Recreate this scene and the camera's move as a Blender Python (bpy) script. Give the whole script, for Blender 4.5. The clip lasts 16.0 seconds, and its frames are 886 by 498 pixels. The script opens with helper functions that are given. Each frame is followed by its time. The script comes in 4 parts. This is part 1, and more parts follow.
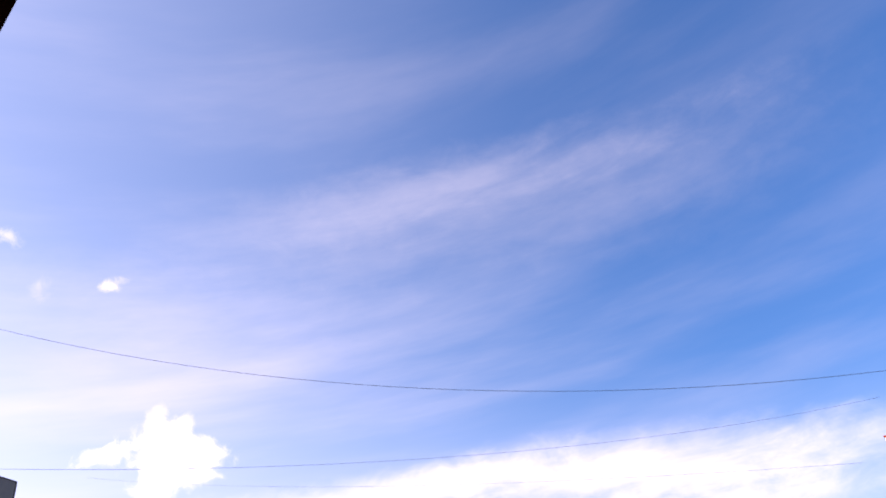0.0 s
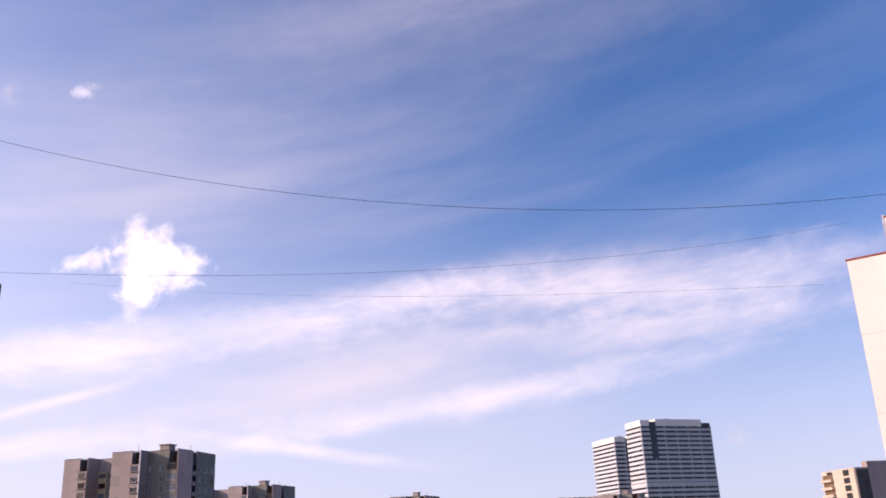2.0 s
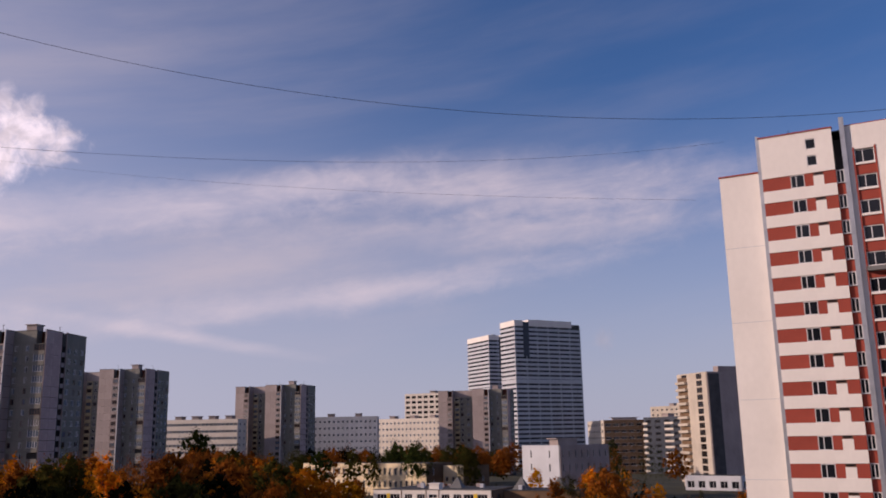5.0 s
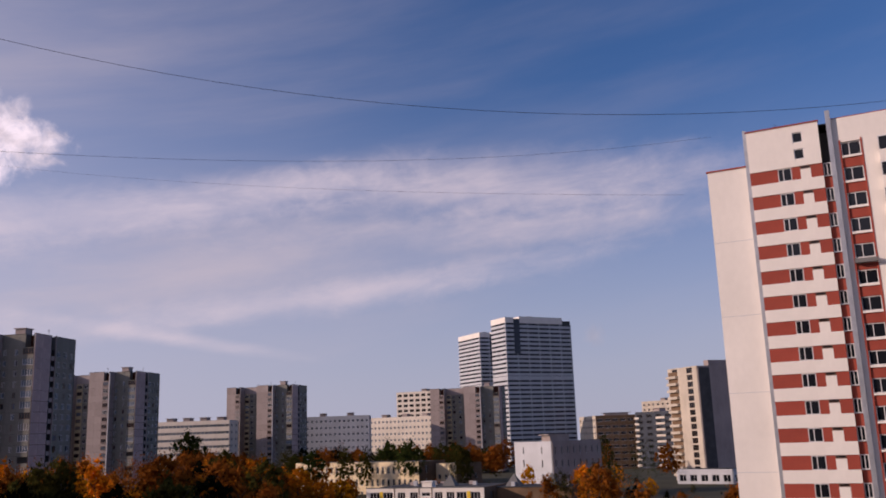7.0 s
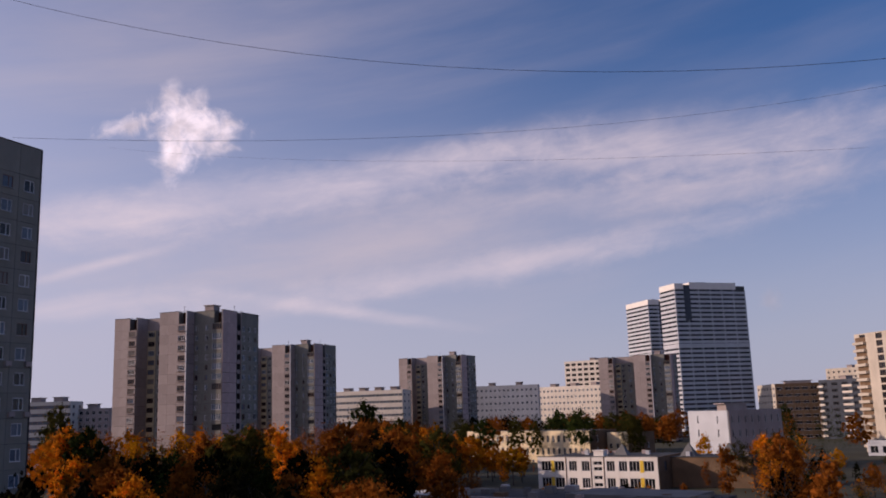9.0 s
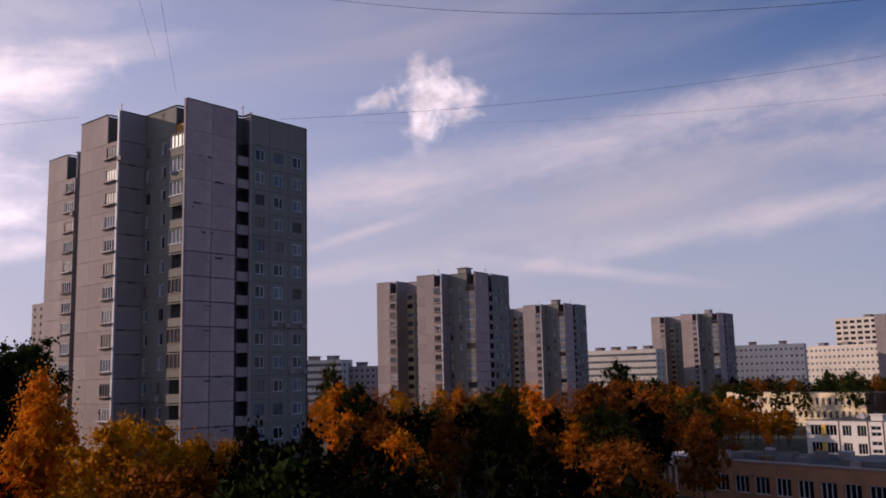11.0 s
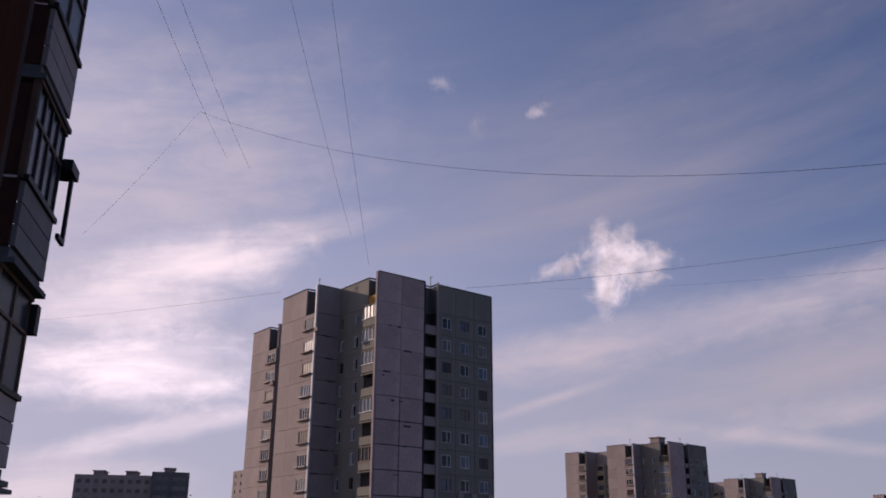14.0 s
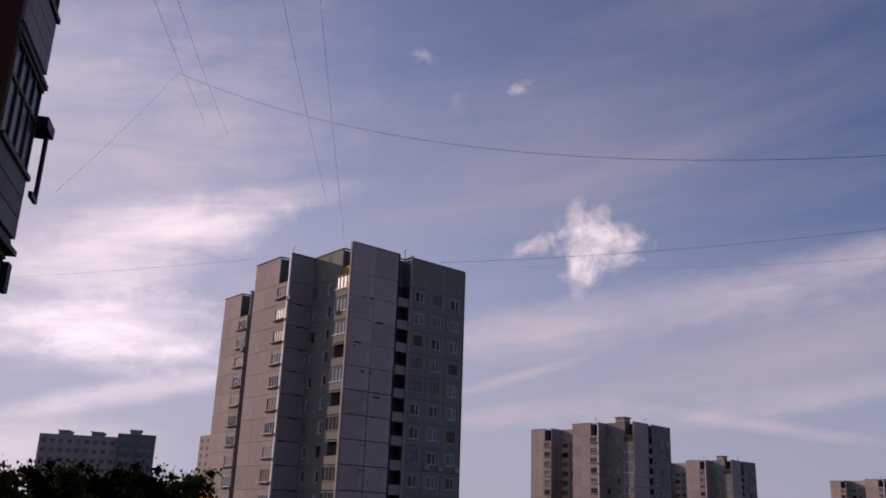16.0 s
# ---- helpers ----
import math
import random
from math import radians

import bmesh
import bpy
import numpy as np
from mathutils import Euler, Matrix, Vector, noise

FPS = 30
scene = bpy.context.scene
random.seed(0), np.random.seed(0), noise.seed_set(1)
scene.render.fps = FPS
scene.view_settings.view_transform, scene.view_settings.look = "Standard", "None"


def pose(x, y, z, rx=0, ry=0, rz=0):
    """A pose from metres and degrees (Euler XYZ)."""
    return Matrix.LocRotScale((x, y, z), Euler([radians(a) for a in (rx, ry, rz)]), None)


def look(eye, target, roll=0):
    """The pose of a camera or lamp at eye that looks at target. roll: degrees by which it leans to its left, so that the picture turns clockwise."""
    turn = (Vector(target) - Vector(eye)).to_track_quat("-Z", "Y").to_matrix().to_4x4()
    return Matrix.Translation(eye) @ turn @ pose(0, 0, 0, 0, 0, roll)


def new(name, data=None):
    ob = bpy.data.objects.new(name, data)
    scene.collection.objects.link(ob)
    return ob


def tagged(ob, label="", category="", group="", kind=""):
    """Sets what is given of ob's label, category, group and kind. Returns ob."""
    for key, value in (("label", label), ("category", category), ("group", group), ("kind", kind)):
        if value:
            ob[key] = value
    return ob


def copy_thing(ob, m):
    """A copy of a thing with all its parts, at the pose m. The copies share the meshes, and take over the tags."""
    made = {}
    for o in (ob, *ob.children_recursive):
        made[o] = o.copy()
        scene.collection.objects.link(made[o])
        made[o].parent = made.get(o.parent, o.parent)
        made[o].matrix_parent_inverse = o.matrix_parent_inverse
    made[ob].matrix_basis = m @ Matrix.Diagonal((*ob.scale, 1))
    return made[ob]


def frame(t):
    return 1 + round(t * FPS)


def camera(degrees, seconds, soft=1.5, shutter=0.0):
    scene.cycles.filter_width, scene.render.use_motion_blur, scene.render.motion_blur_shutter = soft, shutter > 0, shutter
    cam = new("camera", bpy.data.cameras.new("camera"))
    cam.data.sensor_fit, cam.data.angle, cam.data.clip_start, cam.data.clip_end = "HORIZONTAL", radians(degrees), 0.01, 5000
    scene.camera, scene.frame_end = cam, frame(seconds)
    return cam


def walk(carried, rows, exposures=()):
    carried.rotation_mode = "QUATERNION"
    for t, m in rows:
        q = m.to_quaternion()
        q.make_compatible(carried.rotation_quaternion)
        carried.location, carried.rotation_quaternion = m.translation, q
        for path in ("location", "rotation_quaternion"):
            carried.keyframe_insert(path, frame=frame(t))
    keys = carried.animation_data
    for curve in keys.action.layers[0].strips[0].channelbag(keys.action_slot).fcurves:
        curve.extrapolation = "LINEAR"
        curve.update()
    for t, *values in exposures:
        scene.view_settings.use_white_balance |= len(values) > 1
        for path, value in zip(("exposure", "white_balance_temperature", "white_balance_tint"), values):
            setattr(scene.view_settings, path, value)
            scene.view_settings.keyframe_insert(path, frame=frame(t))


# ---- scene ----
# ---------------------------------------------------------------- camera
H = 14.0                       # eye height over the yard
cam = camera(53.3, 16.0, soft=1.8)
# seconds, x, y, yaw, pitch, roll
PATH = [
    (0.0, -0.00, -0.02, 2.62, 31.07, 3.10),
    (0.5, 0.03, -0.02, 3.25, 27.86, 4.07),
    (1.0, 0.01, 0.00, 0.63, 23.30, 3.92),
    (1.5, 0.00, 0.01, 0.70, 21.67, 3.39),
    (2.0, 0.01, -0.00, 0.77, 19.11, 2.34),
    (2.5, -0.02, 0.01, -1.03, 17.02, 1.45),
    (3.0, -0.04, 0.03, -2.22, 14.70, 3.61),
    (3.5, -0.07, 0.06, -3.76, 15.26, 3.70),
    (4.0, -0.05, 0.03, -5.70, 14.52, 2.47),
    (4.5, -0.01, -0.03, -7.43, 13.22, 1.79),
    (5.0, -0.00, -0.04, -7.23, 12.15, 1.04),
    (7.5, 0.01, -0.03, -7.66, 11.94, 2.11),
    (8.0, 0.01, -0.04, -5.08, 10.99, 2.42),
    (10.5, -0.01, -0.05, 14.83, 9.38, 0.90),
    (11.0, 0.01, -0.03, 19.11, 8.29, 1.42),
    (11.5, 0.02, -0.01, 26.82, 7.28, 1.21),
    (12.0, 0.01, 0.01, 33.46, 7.18, 1.80),
    (12.5, 0.00, 0.03, 35.46, 8.45, 0.79),
    (13.0, -0.01, 0.03, 33.80, 15.22, -0.65),
    (13.5, -0.02, 0.02, 33.00, 17.11, 0.04),
    (14.0, -0.00, 0.02, 30.95, 19.19, -0.32),
    (14.5, 0.00, 0.01, 30.32, 18.62, -0.56),
    (15.0, 0.01, -0.01, 29.51, 18.04, -1.10),
    (15.5, 0.01, -0.01, 30.60, 17.79, -1.26),
    (16.0, 0.01, -0.02, 28.68, 17.54, -2.08),
]
EXPOSURES = [(0.0, 1.45), (0.5, 1.28), (1.5, 1.04), (2.0, 0.9), (2.5, 0.58), (3.0, 0.28), (3.4, 0.12), (5.2, 0.08), (8.2, 0.08), (11.0, 0.08), (12.5, 0.1), (13.4, -0.12), (16.0, -0.15)]
walk(cam, [(t, pose(x, y, H, 90 + p, r, yaw)) for t, x, y, yaw, p, r in PATH], EXPOSURES)

# ---------------------------------------------------------------- sky and sun
SUN_AZ, SUN_EL = 93.5, 18.0   # azimuth counted to the left from straight ahead
world = bpy.data.worlds.new("sky")
scene.world = world
world.use_nodes = True
WT = world.node_tree
WT.nodes.clear()


def wn(kind, **values):
    n = WT.nodes.new(kind)
    for k, v in values.items():
        n.inputs[k].default_value = v
    return n


def wmath(op, a, b=None, clamp=False):
    n = WT.nodes.new("ShaderNodeMath")
    n.operation, n.use_clamp = op, clamp
    for i, v in enumerate((a, b)):
        if v is None:
            continue
        if isinstance(v, (int, float)):
            n.inputs[i].default_value = v
        else:
            WT.links.new(v, n.inputs[i])
    return n.outputs[0]


def wmix(f, a, b):
    n = WT.nodes.new("ShaderNodeMix")
    n.data_type = "RGBA"
    for sock, v in ((n.inputs[0], f), (n.inputs[6], a), (n.inputs[7], b)):
        if isinstance(v, (tuple, int, float)):
            sock.default_value = v
        else:
            WT.links.new(v, sock)
    return n.outputs[2]


def wmul(a, colour):
    n = WT.nodes.new("ShaderNodeVectorMath")
    n.operation = "MULTIPLY"
    WT.links.new(a, n.inputs[0])
    n.inputs[1].default_value = colour
    return n.outputs[0]


def build_sky():
    co = wn("ShaderNodeTexCoord").outputs["Generated"]
    sep = WT.nodes.new("ShaderNodeSeparateXYZ")
    WT.links.new(co, sep.inputs[0])
    x, y, z = sep.outputs
    az = wmath("MULTIPLY", wmath("ARCTAN2", wmath("MULTIPLY", x, -1.0), y), 57.2958)
    el = wmath("MULTIPLY", wmath("ARCSINE", z), 57.2958)
    comb = WT.nodes.new("ShaderNodeCombineXYZ")
    WT.links.new(az, comb.inputs[0])
    WT.links.new(el, comb.inputs[1])

    def field(scale, stretch, turn, detail, rough, warp=0.0, shift=(0, 0, 0)):
        m = WT.nodes.new("ShaderNodeMapping")
        m.inputs["Rotation"].default_value = (0, 0, radians(turn))
        m.inputs["Location"].default_value = shift
        WT.links.new(comb.outputs[0], m.inputs[0])
        s = WT.nodes.new("ShaderNodeMapping")
        s.inputs["Scale"].default_value = (1 / stretch, 1, 1)
        WT.links.new(m.outputs[0], s.inputs[0])
        n = wn("ShaderNodeTexNoise", Scale=scale, Detail=detail, Roughness=rough, Distortion=warp)
        WT.links.new(s.outputs[0], n.inputs["Vector"])
        return n.outputs["Fac"]

    def ramp(v, lo, hi):
        n = wn("ShaderNodeMapRange")
        n.interpolation_type = "SMOOTHSTEP"
        n.inputs[1].default_value, n.inputs[2].default_value = lo, hi
        WT.links.new(v, n.inputs[0])
        return n.outputs[0]

    wob = wmath("SUBTRACT", field(0.16, 3.0, 9, 6, 0.6, 0.3), 0.5)
    wob2 = wmath("SUBTRACT", field(0.55, 1.6, 5, 7, 0.65, 0.4, (7, 3, 0)), 0.5)

    wob3 = wmath("SUBTRACT", field(0.75, 1.0, 15, 9, 0.62, 0.5, (1, 4, 0)), 0.5)

    def blob(a0, e0, la, le, turn, ragged, fine, puffy=False):
        """A soft-edged patch of cloud about a direction, long la and high le degrees, its edge broken by noise."""
        c, s = math.cos(radians(turn)), math.sin(radians(turn))
        da, de = wmath("SUBTRACT", az, a0), wmath("SUBTRACT", el, e0)
        u = wmath("ADD", wmath("MULTIPLY", da, c / la), wmath("MULTIPLY", de, s / la))
        v = wmath("ADD", wmath("MULTIPLY", da, -s / le), wmath("MULTIPLY", de, c / le))
        d = wmath("SQRT", wmath("ADD", wmath("MULTIPLY", u, u), wmath("MULTIPLY", v, v)))
        d = wmath("ADD", d, wmath("MULTIPLY", wob, ragged))
        return wmath("ADD", d, wmath("MULTIPLY", wob3 if puffy else wob2, fine))

    sky = WT.nodes.new("ShaderNodeTexSky")
    sky.sky_type, sky.sun_disc = "NISHITA", False
    sky.sun_elevation, sky.sun_rotation = radians(SUN_EL), radians(-SUN_AZ)
    sky.air_density, sky.dust_density, sky.ozone_density = 1.0, 0.6, 3.0
    col = wmul(sky.outputs[0], SKY_TINT)
    # haze towards the horizon and thin high cloud towards the sun
    col = wmix(wmath("MULTIPLY", wmath("SUBTRACT", 1.0, ramp(el, -2.0, 23.0)), 0.9), col, HAZE + (1,))
    glow = wmath("MULTIPLY", ramp(az, -22.0, 74.0), wmath("SUBTRACT", 0.85, wmath("MULTIPLY", ramp(el, 14.0, 36.0), 0.5)))
    col = wmix(glow, col, GLOW + (1,))
    veil = wmath("MULTIPLY", ramp(field(0.11, 6.0, 9, 7, 0.55, 0.15, (3, 1, 0)), 0.40, 0.75), 0.45)
    veil = wmath("MULTIPLY", veil, ramp(el, 1.0, 9.0))
    veil = wmath("MULTIPLY", veil, wmath("ADD", 0.35, wmath("MULTIPLY", ramp(az, -35.0, 30.0), 0.65)))
    veil = wmath("MULTIPLY", veil, wmath("SUBTRACT", 1.0, wmath("MULTIPLY", ramp(el, 22.0, 36.0), 0.65)))
    col = wmix(veil, col, tuple(c * 0.6 for c in CLOUD) + (1,))
    streaks = ramp(field(0.42, 5.0, 8, 8, 0.6, 0.35, (5, 2, 0)), 0.32, 0.68)
    for a0, e0, la, le, turn, ragged, fine, strength, white in BANDS:
        d = blob(a0, e0, la, le, turn, ragged, fine)
        m = wmath("MULTIPLY", wmath("SUBTRACT", 1.0, ramp(d, 0.0, 1.35)), strength)
        m = wmath("MULTIPLY", m, wmath("ADD", 0.5, wmath("MULTIPLY", streaks, 0.62)), True)
        col = wmix(m, col, tuple(c * white for c in CLOUD) + (1,))
    for a0, e0, la, le, turn, ragged, fine, strength, white in PUFFS:
        d = blob(a0, e0, la, le, turn, ragged, fine, True)
        m = wmath("MULTIPLY", wmath("SUBTRACT", 1.0, ramp(d, 0.05, 1.15)), strength)
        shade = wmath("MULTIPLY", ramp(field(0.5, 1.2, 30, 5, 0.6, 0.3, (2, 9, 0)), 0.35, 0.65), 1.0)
        body = wmix(shade, tuple(c * white * 0.66 for c in CLOUD) + (1,), tuple(c * white for c in CLOUD) + (1,))
        col = wmix(m, col, body)
    bg = WT.nodes.new("ShaderNodeBackground")
    bg.inputs[1].default_value = 0.10
    WT.links.new(col, bg.inputs[0])
    out = WT.nodes.new("ShaderNodeOutputWorld")
    WT.links.new(bg.outputs[0], out.inputs[0])


SKY_TINT = (0.50, 0.66, 0.98)
HAZE = (4.1, 3.95, 5.15)
GLOW = (5.6, 5.15, 6.6)
CLOUD = (9.5, 7.8, 8.7)
# azimuth, elevation, half length, half height, slope, ragged, fine, cover, brightness
BANDS = [
    (22, 25, 16, 5, -6, 1.0, 0.5, 0.20, 0.55),
    (-4, 33, 26, 4, -4, 1.0, 0.7, 0.13, 0.5),
    (44, 25, 9, 6, -25, 1.2, 0.9, 0.42, 0.75),
    (38, 14, 6, 2.0, -14, 1.3, 0.9, 0.40, 0.8),
    (-2, 35, 22, 2.4, -6, 1.4, 0.8, 0.10, 0.6),
    (58, 22, 16, 11, 0, 0.8, 0.6, 0.55, 0.85),
    (5, 11, 26, 3.2, -5, 1.2, 0.8, 0.42, 0.62),
    (12, 14.4, 19, 1.6, -9, 1.3, 0.9, 0.70, 0.78),
    (-14, 16.0, 15, 2.3, 1, 1.3, 0.9, 0.62, 0.72),
    (-12, 13.2, 17, 1.1, -1, 1.5, 0.9, 0.40, 0.7),
    (0, 9.0, 17, 1.1, -7, 1.5, 0.9, 0.55, 0.75),
    (9, 6.5, 8, 0.5, 9, 1.2, 0.6, 0.55, 0.75),
    (24, 9.5, 4.5, 0.4, -17, 1.0, 0.5, 0.50, 0.75),
    (25, 12.0, 9, 2.0, -4, 1.2, 0.8, 0.55, 0.75),
    (26, 6.8, 7, 0.8, -8, 1.4, 0.8, 0.40, 0.75),
    (41, 20.0, 7, 1.0, -14, 1.4, 0.9, 0.50, 0.9),
    (47.5, 17.6, 6.5, 1.9, -11, 1.3, 1.0, 0.95, 1.15),
    (52, 14.4, 5.5, 1.7, -4, 1.3, 1.0, 0.90, 1.15),
    (50.5, 10.7, 8.5, 2.3, -3, 1.3, 1.0, 1.0, 1.4),
    (49, 7.0, 8, 0.9, -14, 1.3, 0.8, 0.85, 1.15),
    (55, 3.0, 10, 3.0, 0, 1.0, 0.6, 0.70, 1.0),
]
PUFFS = [
    (19.2, 18.0, 3.2, 1.9, 6, 0.3, 1.7, 0.85, 1.15),
    (17.6, 18.1, 2.2, 1.3, 8, 0.3, 1.7, 0.60, 1.1),
    (20.0, 16.5, 1.4, 1.8, 12, 0.3, 1.8, 0.85, 1.2),
    (20.4, 19.9, 0.8, 1.3, 25, 0.3, 2.0, 0.55, 1.05),
    (18.9, 19.6, 1.3, 0.9, -30, 0.3, 2.0, 0.5, 1.05),
    (23.0, 17.9, 2.3, 0.7, -18, 0.3, 2.2, 0.65, 1.0),
    (24.3, 27.9, 1.0, 0.45, -20, 0.3, 2.8, 0.45, 0.9),
    (28.8, 27.2, 0.8, 0.8, 20, 0.4, 2.8, 0.20, 0.8),
    (31.2, 29.8, 1.1, 0.55, 10, 0.4, 2.8, 0.38, 0.85),
    (-17.6, 5.9, 0.8, 0.9, 10, 0.4, 2.0, 0.25, 0.6),
]
build_sky()

sun = new("sun", bpy.data.lights.new("sun", "SUN"))
sun.data.energy, sun.data.angle, sun.data.color = 3.4, radians(0.5), (1.0, 0.76, 0.65)
sun.matrix_world = look((-40 * math.sin(radians(SUN_AZ)), 40 * math.cos(radians(SUN_AZ)), 40 * math.tan(radians(SUN_EL))), (0, 0, 0))


# ---------------------------------------------------------------- materials
def material(name, colour, rough=0.85, spots=0.25, scale=0.6, fine=6.0, bump=0.25, metal=0.0, tint=0.0, streak=0.0, spec=0.3):
    m = bpy.data.materials.new(name)
    m.use_nodes = True
    t = m.node_tree
    b = t.nodes["Principled BSDF"]
    b.inputs["Roughness"].default_value, b.inputs["Metallic"].default_value = rough, metal
    b.inputs["Specular IOR Level"].default_value = spec
    co = t.nodes.new("ShaderNodeTexCoord")
    mp = t.nodes.new("ShaderNodeMapping")
    mp.inputs["Scale"].default_value = (1, 1, 1 - 0.85 * streak)
    t.links.new(co.outputs["Object"], mp.inputs[0])
    fac = None
    for s, d in ((scale, 4), (fine, 6)):
        n = t.nodes.new("ShaderNodeTexNoise")
        n.inputs["Scale"].default_value, n.inputs["Detail"].default_value = s, d
        t.links.new(mp.outputs[0], n.inputs["Vector"])
        if fac is None:
            fac = n.outputs["Fac"]
        else:
            a = t.nodes.new("ShaderNodeMath")
            a.operation = "MULTIPLY_ADD"
            a.inputs[1].default_value = 0.4
            t.links.new(n.outputs["Fac"], a.inputs[0])
            t.links.new(fac, a.inputs[2])
            fac = a.outputs[0]
            bp = t.nodes.new("ShaderNodeBump")
            bp.inputs["Strength"].default_value = bump
            bp.inputs["Distance"].default_value = 0.02
            t.links.new(n.outputs["Fac"], bp.inputs["Height"])
            t.links.new(bp.outputs[0], b.inputs["Normal"])
    info = t.nodes.new("ShaderNodeObjectInfo")
    a = t.nodes.new("ShaderNodeMath")
    a.operation = "MULTIPLY_ADD"
    a.inputs[1].default_value = tint
    t.links.new(info.outputs["Random"], a.inputs[0])
    t.links.new(fac, a.inputs[2])
    r = t.nodes.new("ShaderNodeMapRange")
    r.inputs[1].default_value, r.inputs[2].default_value = 0.4, 1.0 + tint
    r.inputs[3].default_value, r.inputs[4].default_value = 1 - spots, 1 + spots
    t.links.new(a.outputs[0], r.inputs[0])
    mul = t.nodes.new("ShaderNodeVectorMath")
    mul.operation = "SCALE"
    mul.inputs[0].default_value = colour
    t.links.new(r.outputs[0], mul.inputs["Scale"])
    t.links.new(mul.outputs[0], b.inputs["Base Color"])
    return m


def glass(name, colour, rough=0.05):
    m = material(name, colour, rough, 0.5, 0.3, 2.0, 0.02, 0.0, 0.6, 0.0, 0.3)
    return m


def leaves(name, colour, other):
    m = bpy.data.materials.new(name)
    m.use_nodes = True
    t = m.node_tree
    b = t.nodes["Principled BSDF"]
    b.inputs["Roughness"].default_value = 0.9
    b.inputs["Specular IOR Level"].default_value = 0.03
    geo = t.nodes.new("ShaderNodeNewGeometry")
    info = t.nodes.new("ShaderNodeObjectInfo")
    mix = t.nodes.new("ShaderNodeMix")
    mix.data_type = "RGBA"
    mix.inputs[6].default_value, mix.inputs[7].default_value = colour + (1,), other + (1,)
    t.links.new(geo.outputs["Random Per Island"], mix.inputs[0])
    hue = t.nodes.new("ShaderNodeHueSaturation")
    v = t.nodes.new("ShaderNodeMapRange")
    v.inputs[3].default_value, v.inputs[4].default_value = 0.65, 1.25
    t.links.new(info.outputs["Random"], v.inputs[0])
    co = t.nodes.new("ShaderNodeTexCoord")
    n = t.nodes.new("ShaderNodeTexNoise")
    n.inputs["Scale"].default_value, n.inputs["Detail"].default_value = 0.55, 3.0
    t.links.new(co.outputs["Object"], n.inputs["Vector"])
    r = t.nodes.new("ShaderNodeMapRange")
    r.inputs[1].default_value, r.inputs[2].default_value = 0.3, 0.7
    r.inputs[3].default_value, r.inputs[4].default_value = 0.35, 1.45
    t.links.new(n.outputs["Fac"], r.inputs[0])
    vm = t.nodes.new("ShaderNodeMath")
    vm.operation = "MULTIPLY"
    t.links.new(v.outputs[0], vm.inputs[0])
    t.links.new(r.outputs[0], vm.inputs[1])
    t.links.new(vm.outputs[0], hue.inputs["Value"])
    t.links.new(mix.outputs[2], hue.inputs["Color"])
    t.links.new(hue.outputs[0], b.inputs["Base Color"])
    tr = t.nodes.new("ShaderNodeBsdfTranslucent")
    t.links.new(hue.outputs[0], tr.inputs[0])
    ms = t.nodes.new("ShaderNodeMixShader")
    ms.inputs[0].default_value = 0.4
    t.links.new(b.outputs[0], ms.inputs[1])
    t.links.new(tr.outputs[0], ms.inputs[2])
    t.links.new(ms.outputs[0], t.nodes["Material Output"].inputs[0])
    return m


GREY = material("grey concrete panel", (0.355, 0.29, 0.27), 0.9, 0.30, 0.25, 3.0, 0.3, tint=0.25, streak=0.6)
PINK = material("pinkish tiled panel", (0.47, 0.35, 0.325), 0.85, 0.40, 0.25, 4.0, 0.3, tint=0.2, streak=0.5)
GREEN = material("grey-green painted panel", (0.22, 0.205, 0.175), 0.9, 0.25, 0.3, 3.0, 0.3, tint=0.2, streak=0.6)
JOINT = material("dark joint mastic", (0.05, 0.045, 0.043), 0.9, 0.3)
CORE = material("weathered concrete", (0.16, 0.155, 0.15), 0.9, 0.3, 0.2)
# darker copy of the core concrete, with recess shade put into its colour
DARKCORE = material("dark core and painted recess shade", (0.08, 0.075, 0.075), 0.9, 0.3, 0.4)
ROOF = material("bitumen roofing", (0.05, 0.05, 0.052), 0.9, 0.3, 0.3)
GLASS = glass("dark window pane", (0.012, 0.013, 0.017), 0.08)
FRAME = material("white window frame", (0.62, 0.60, 0.60), 0.6, 0.25, 1.0, tint=0.6)
WOODFRAME = material("brown window frame", (0.16, 0.09, 0.06), 0.6, 0.3, 1.0)
# sunlight on a recess wall, put into a yellow panel colour
YELLOW = material("panel with sunlight painted yellow", (0.50, 0.40, 0.25), 0.85, 0.12, 0.3)
WHITE = material("white facade cladding", (0.78, 0.72, 0.66), 0.8, 0.08, 0.15, 2.0, 0.15, streak=0.4)
RED = material("brick-red tile band", (0.30, 0.055, 0.035), 0.75, 0.2, 0.6, 8.0, 0.3, tint=0.3)
CREAM = material("cream plaster", (0.72, 0.58, 0.38), 0.85, 0.12, 0.3)
BRICK = material("orange brick", (0.38, 0.19, 0.10), 0.85, 0.25, 0.6, 9.0, 0.4)
# brown trim colour, also used to paint shaded end walls dark
BROWN = material("brown trim and painted wall shade", (0.16, 0.10, 0.06), 0.9, 0.3, 0.4)
LIGHTGREY = material("pale blue-grey cladding", (0.47, 0.475, 0.50), 0.7, 0.12, 0.2)
METAL = material("zinc flashing", (0.42, 0.42, 0.44), 0.45, 0.2, 0.8, metal=0.7)
BLACKMETAL = material("black steel", (0.02, 0.02, 0.022), 0.5, 0.3, metal=0.3)
CABLE = material("black cable sheath", (0.06, 0.06, 0.07), 0.7, 0.2)
BARK = material("grey-brown bark", (0.07, 0.055, 0.045), 0.95, 0.4, 2.0, 10.0, 0.6)
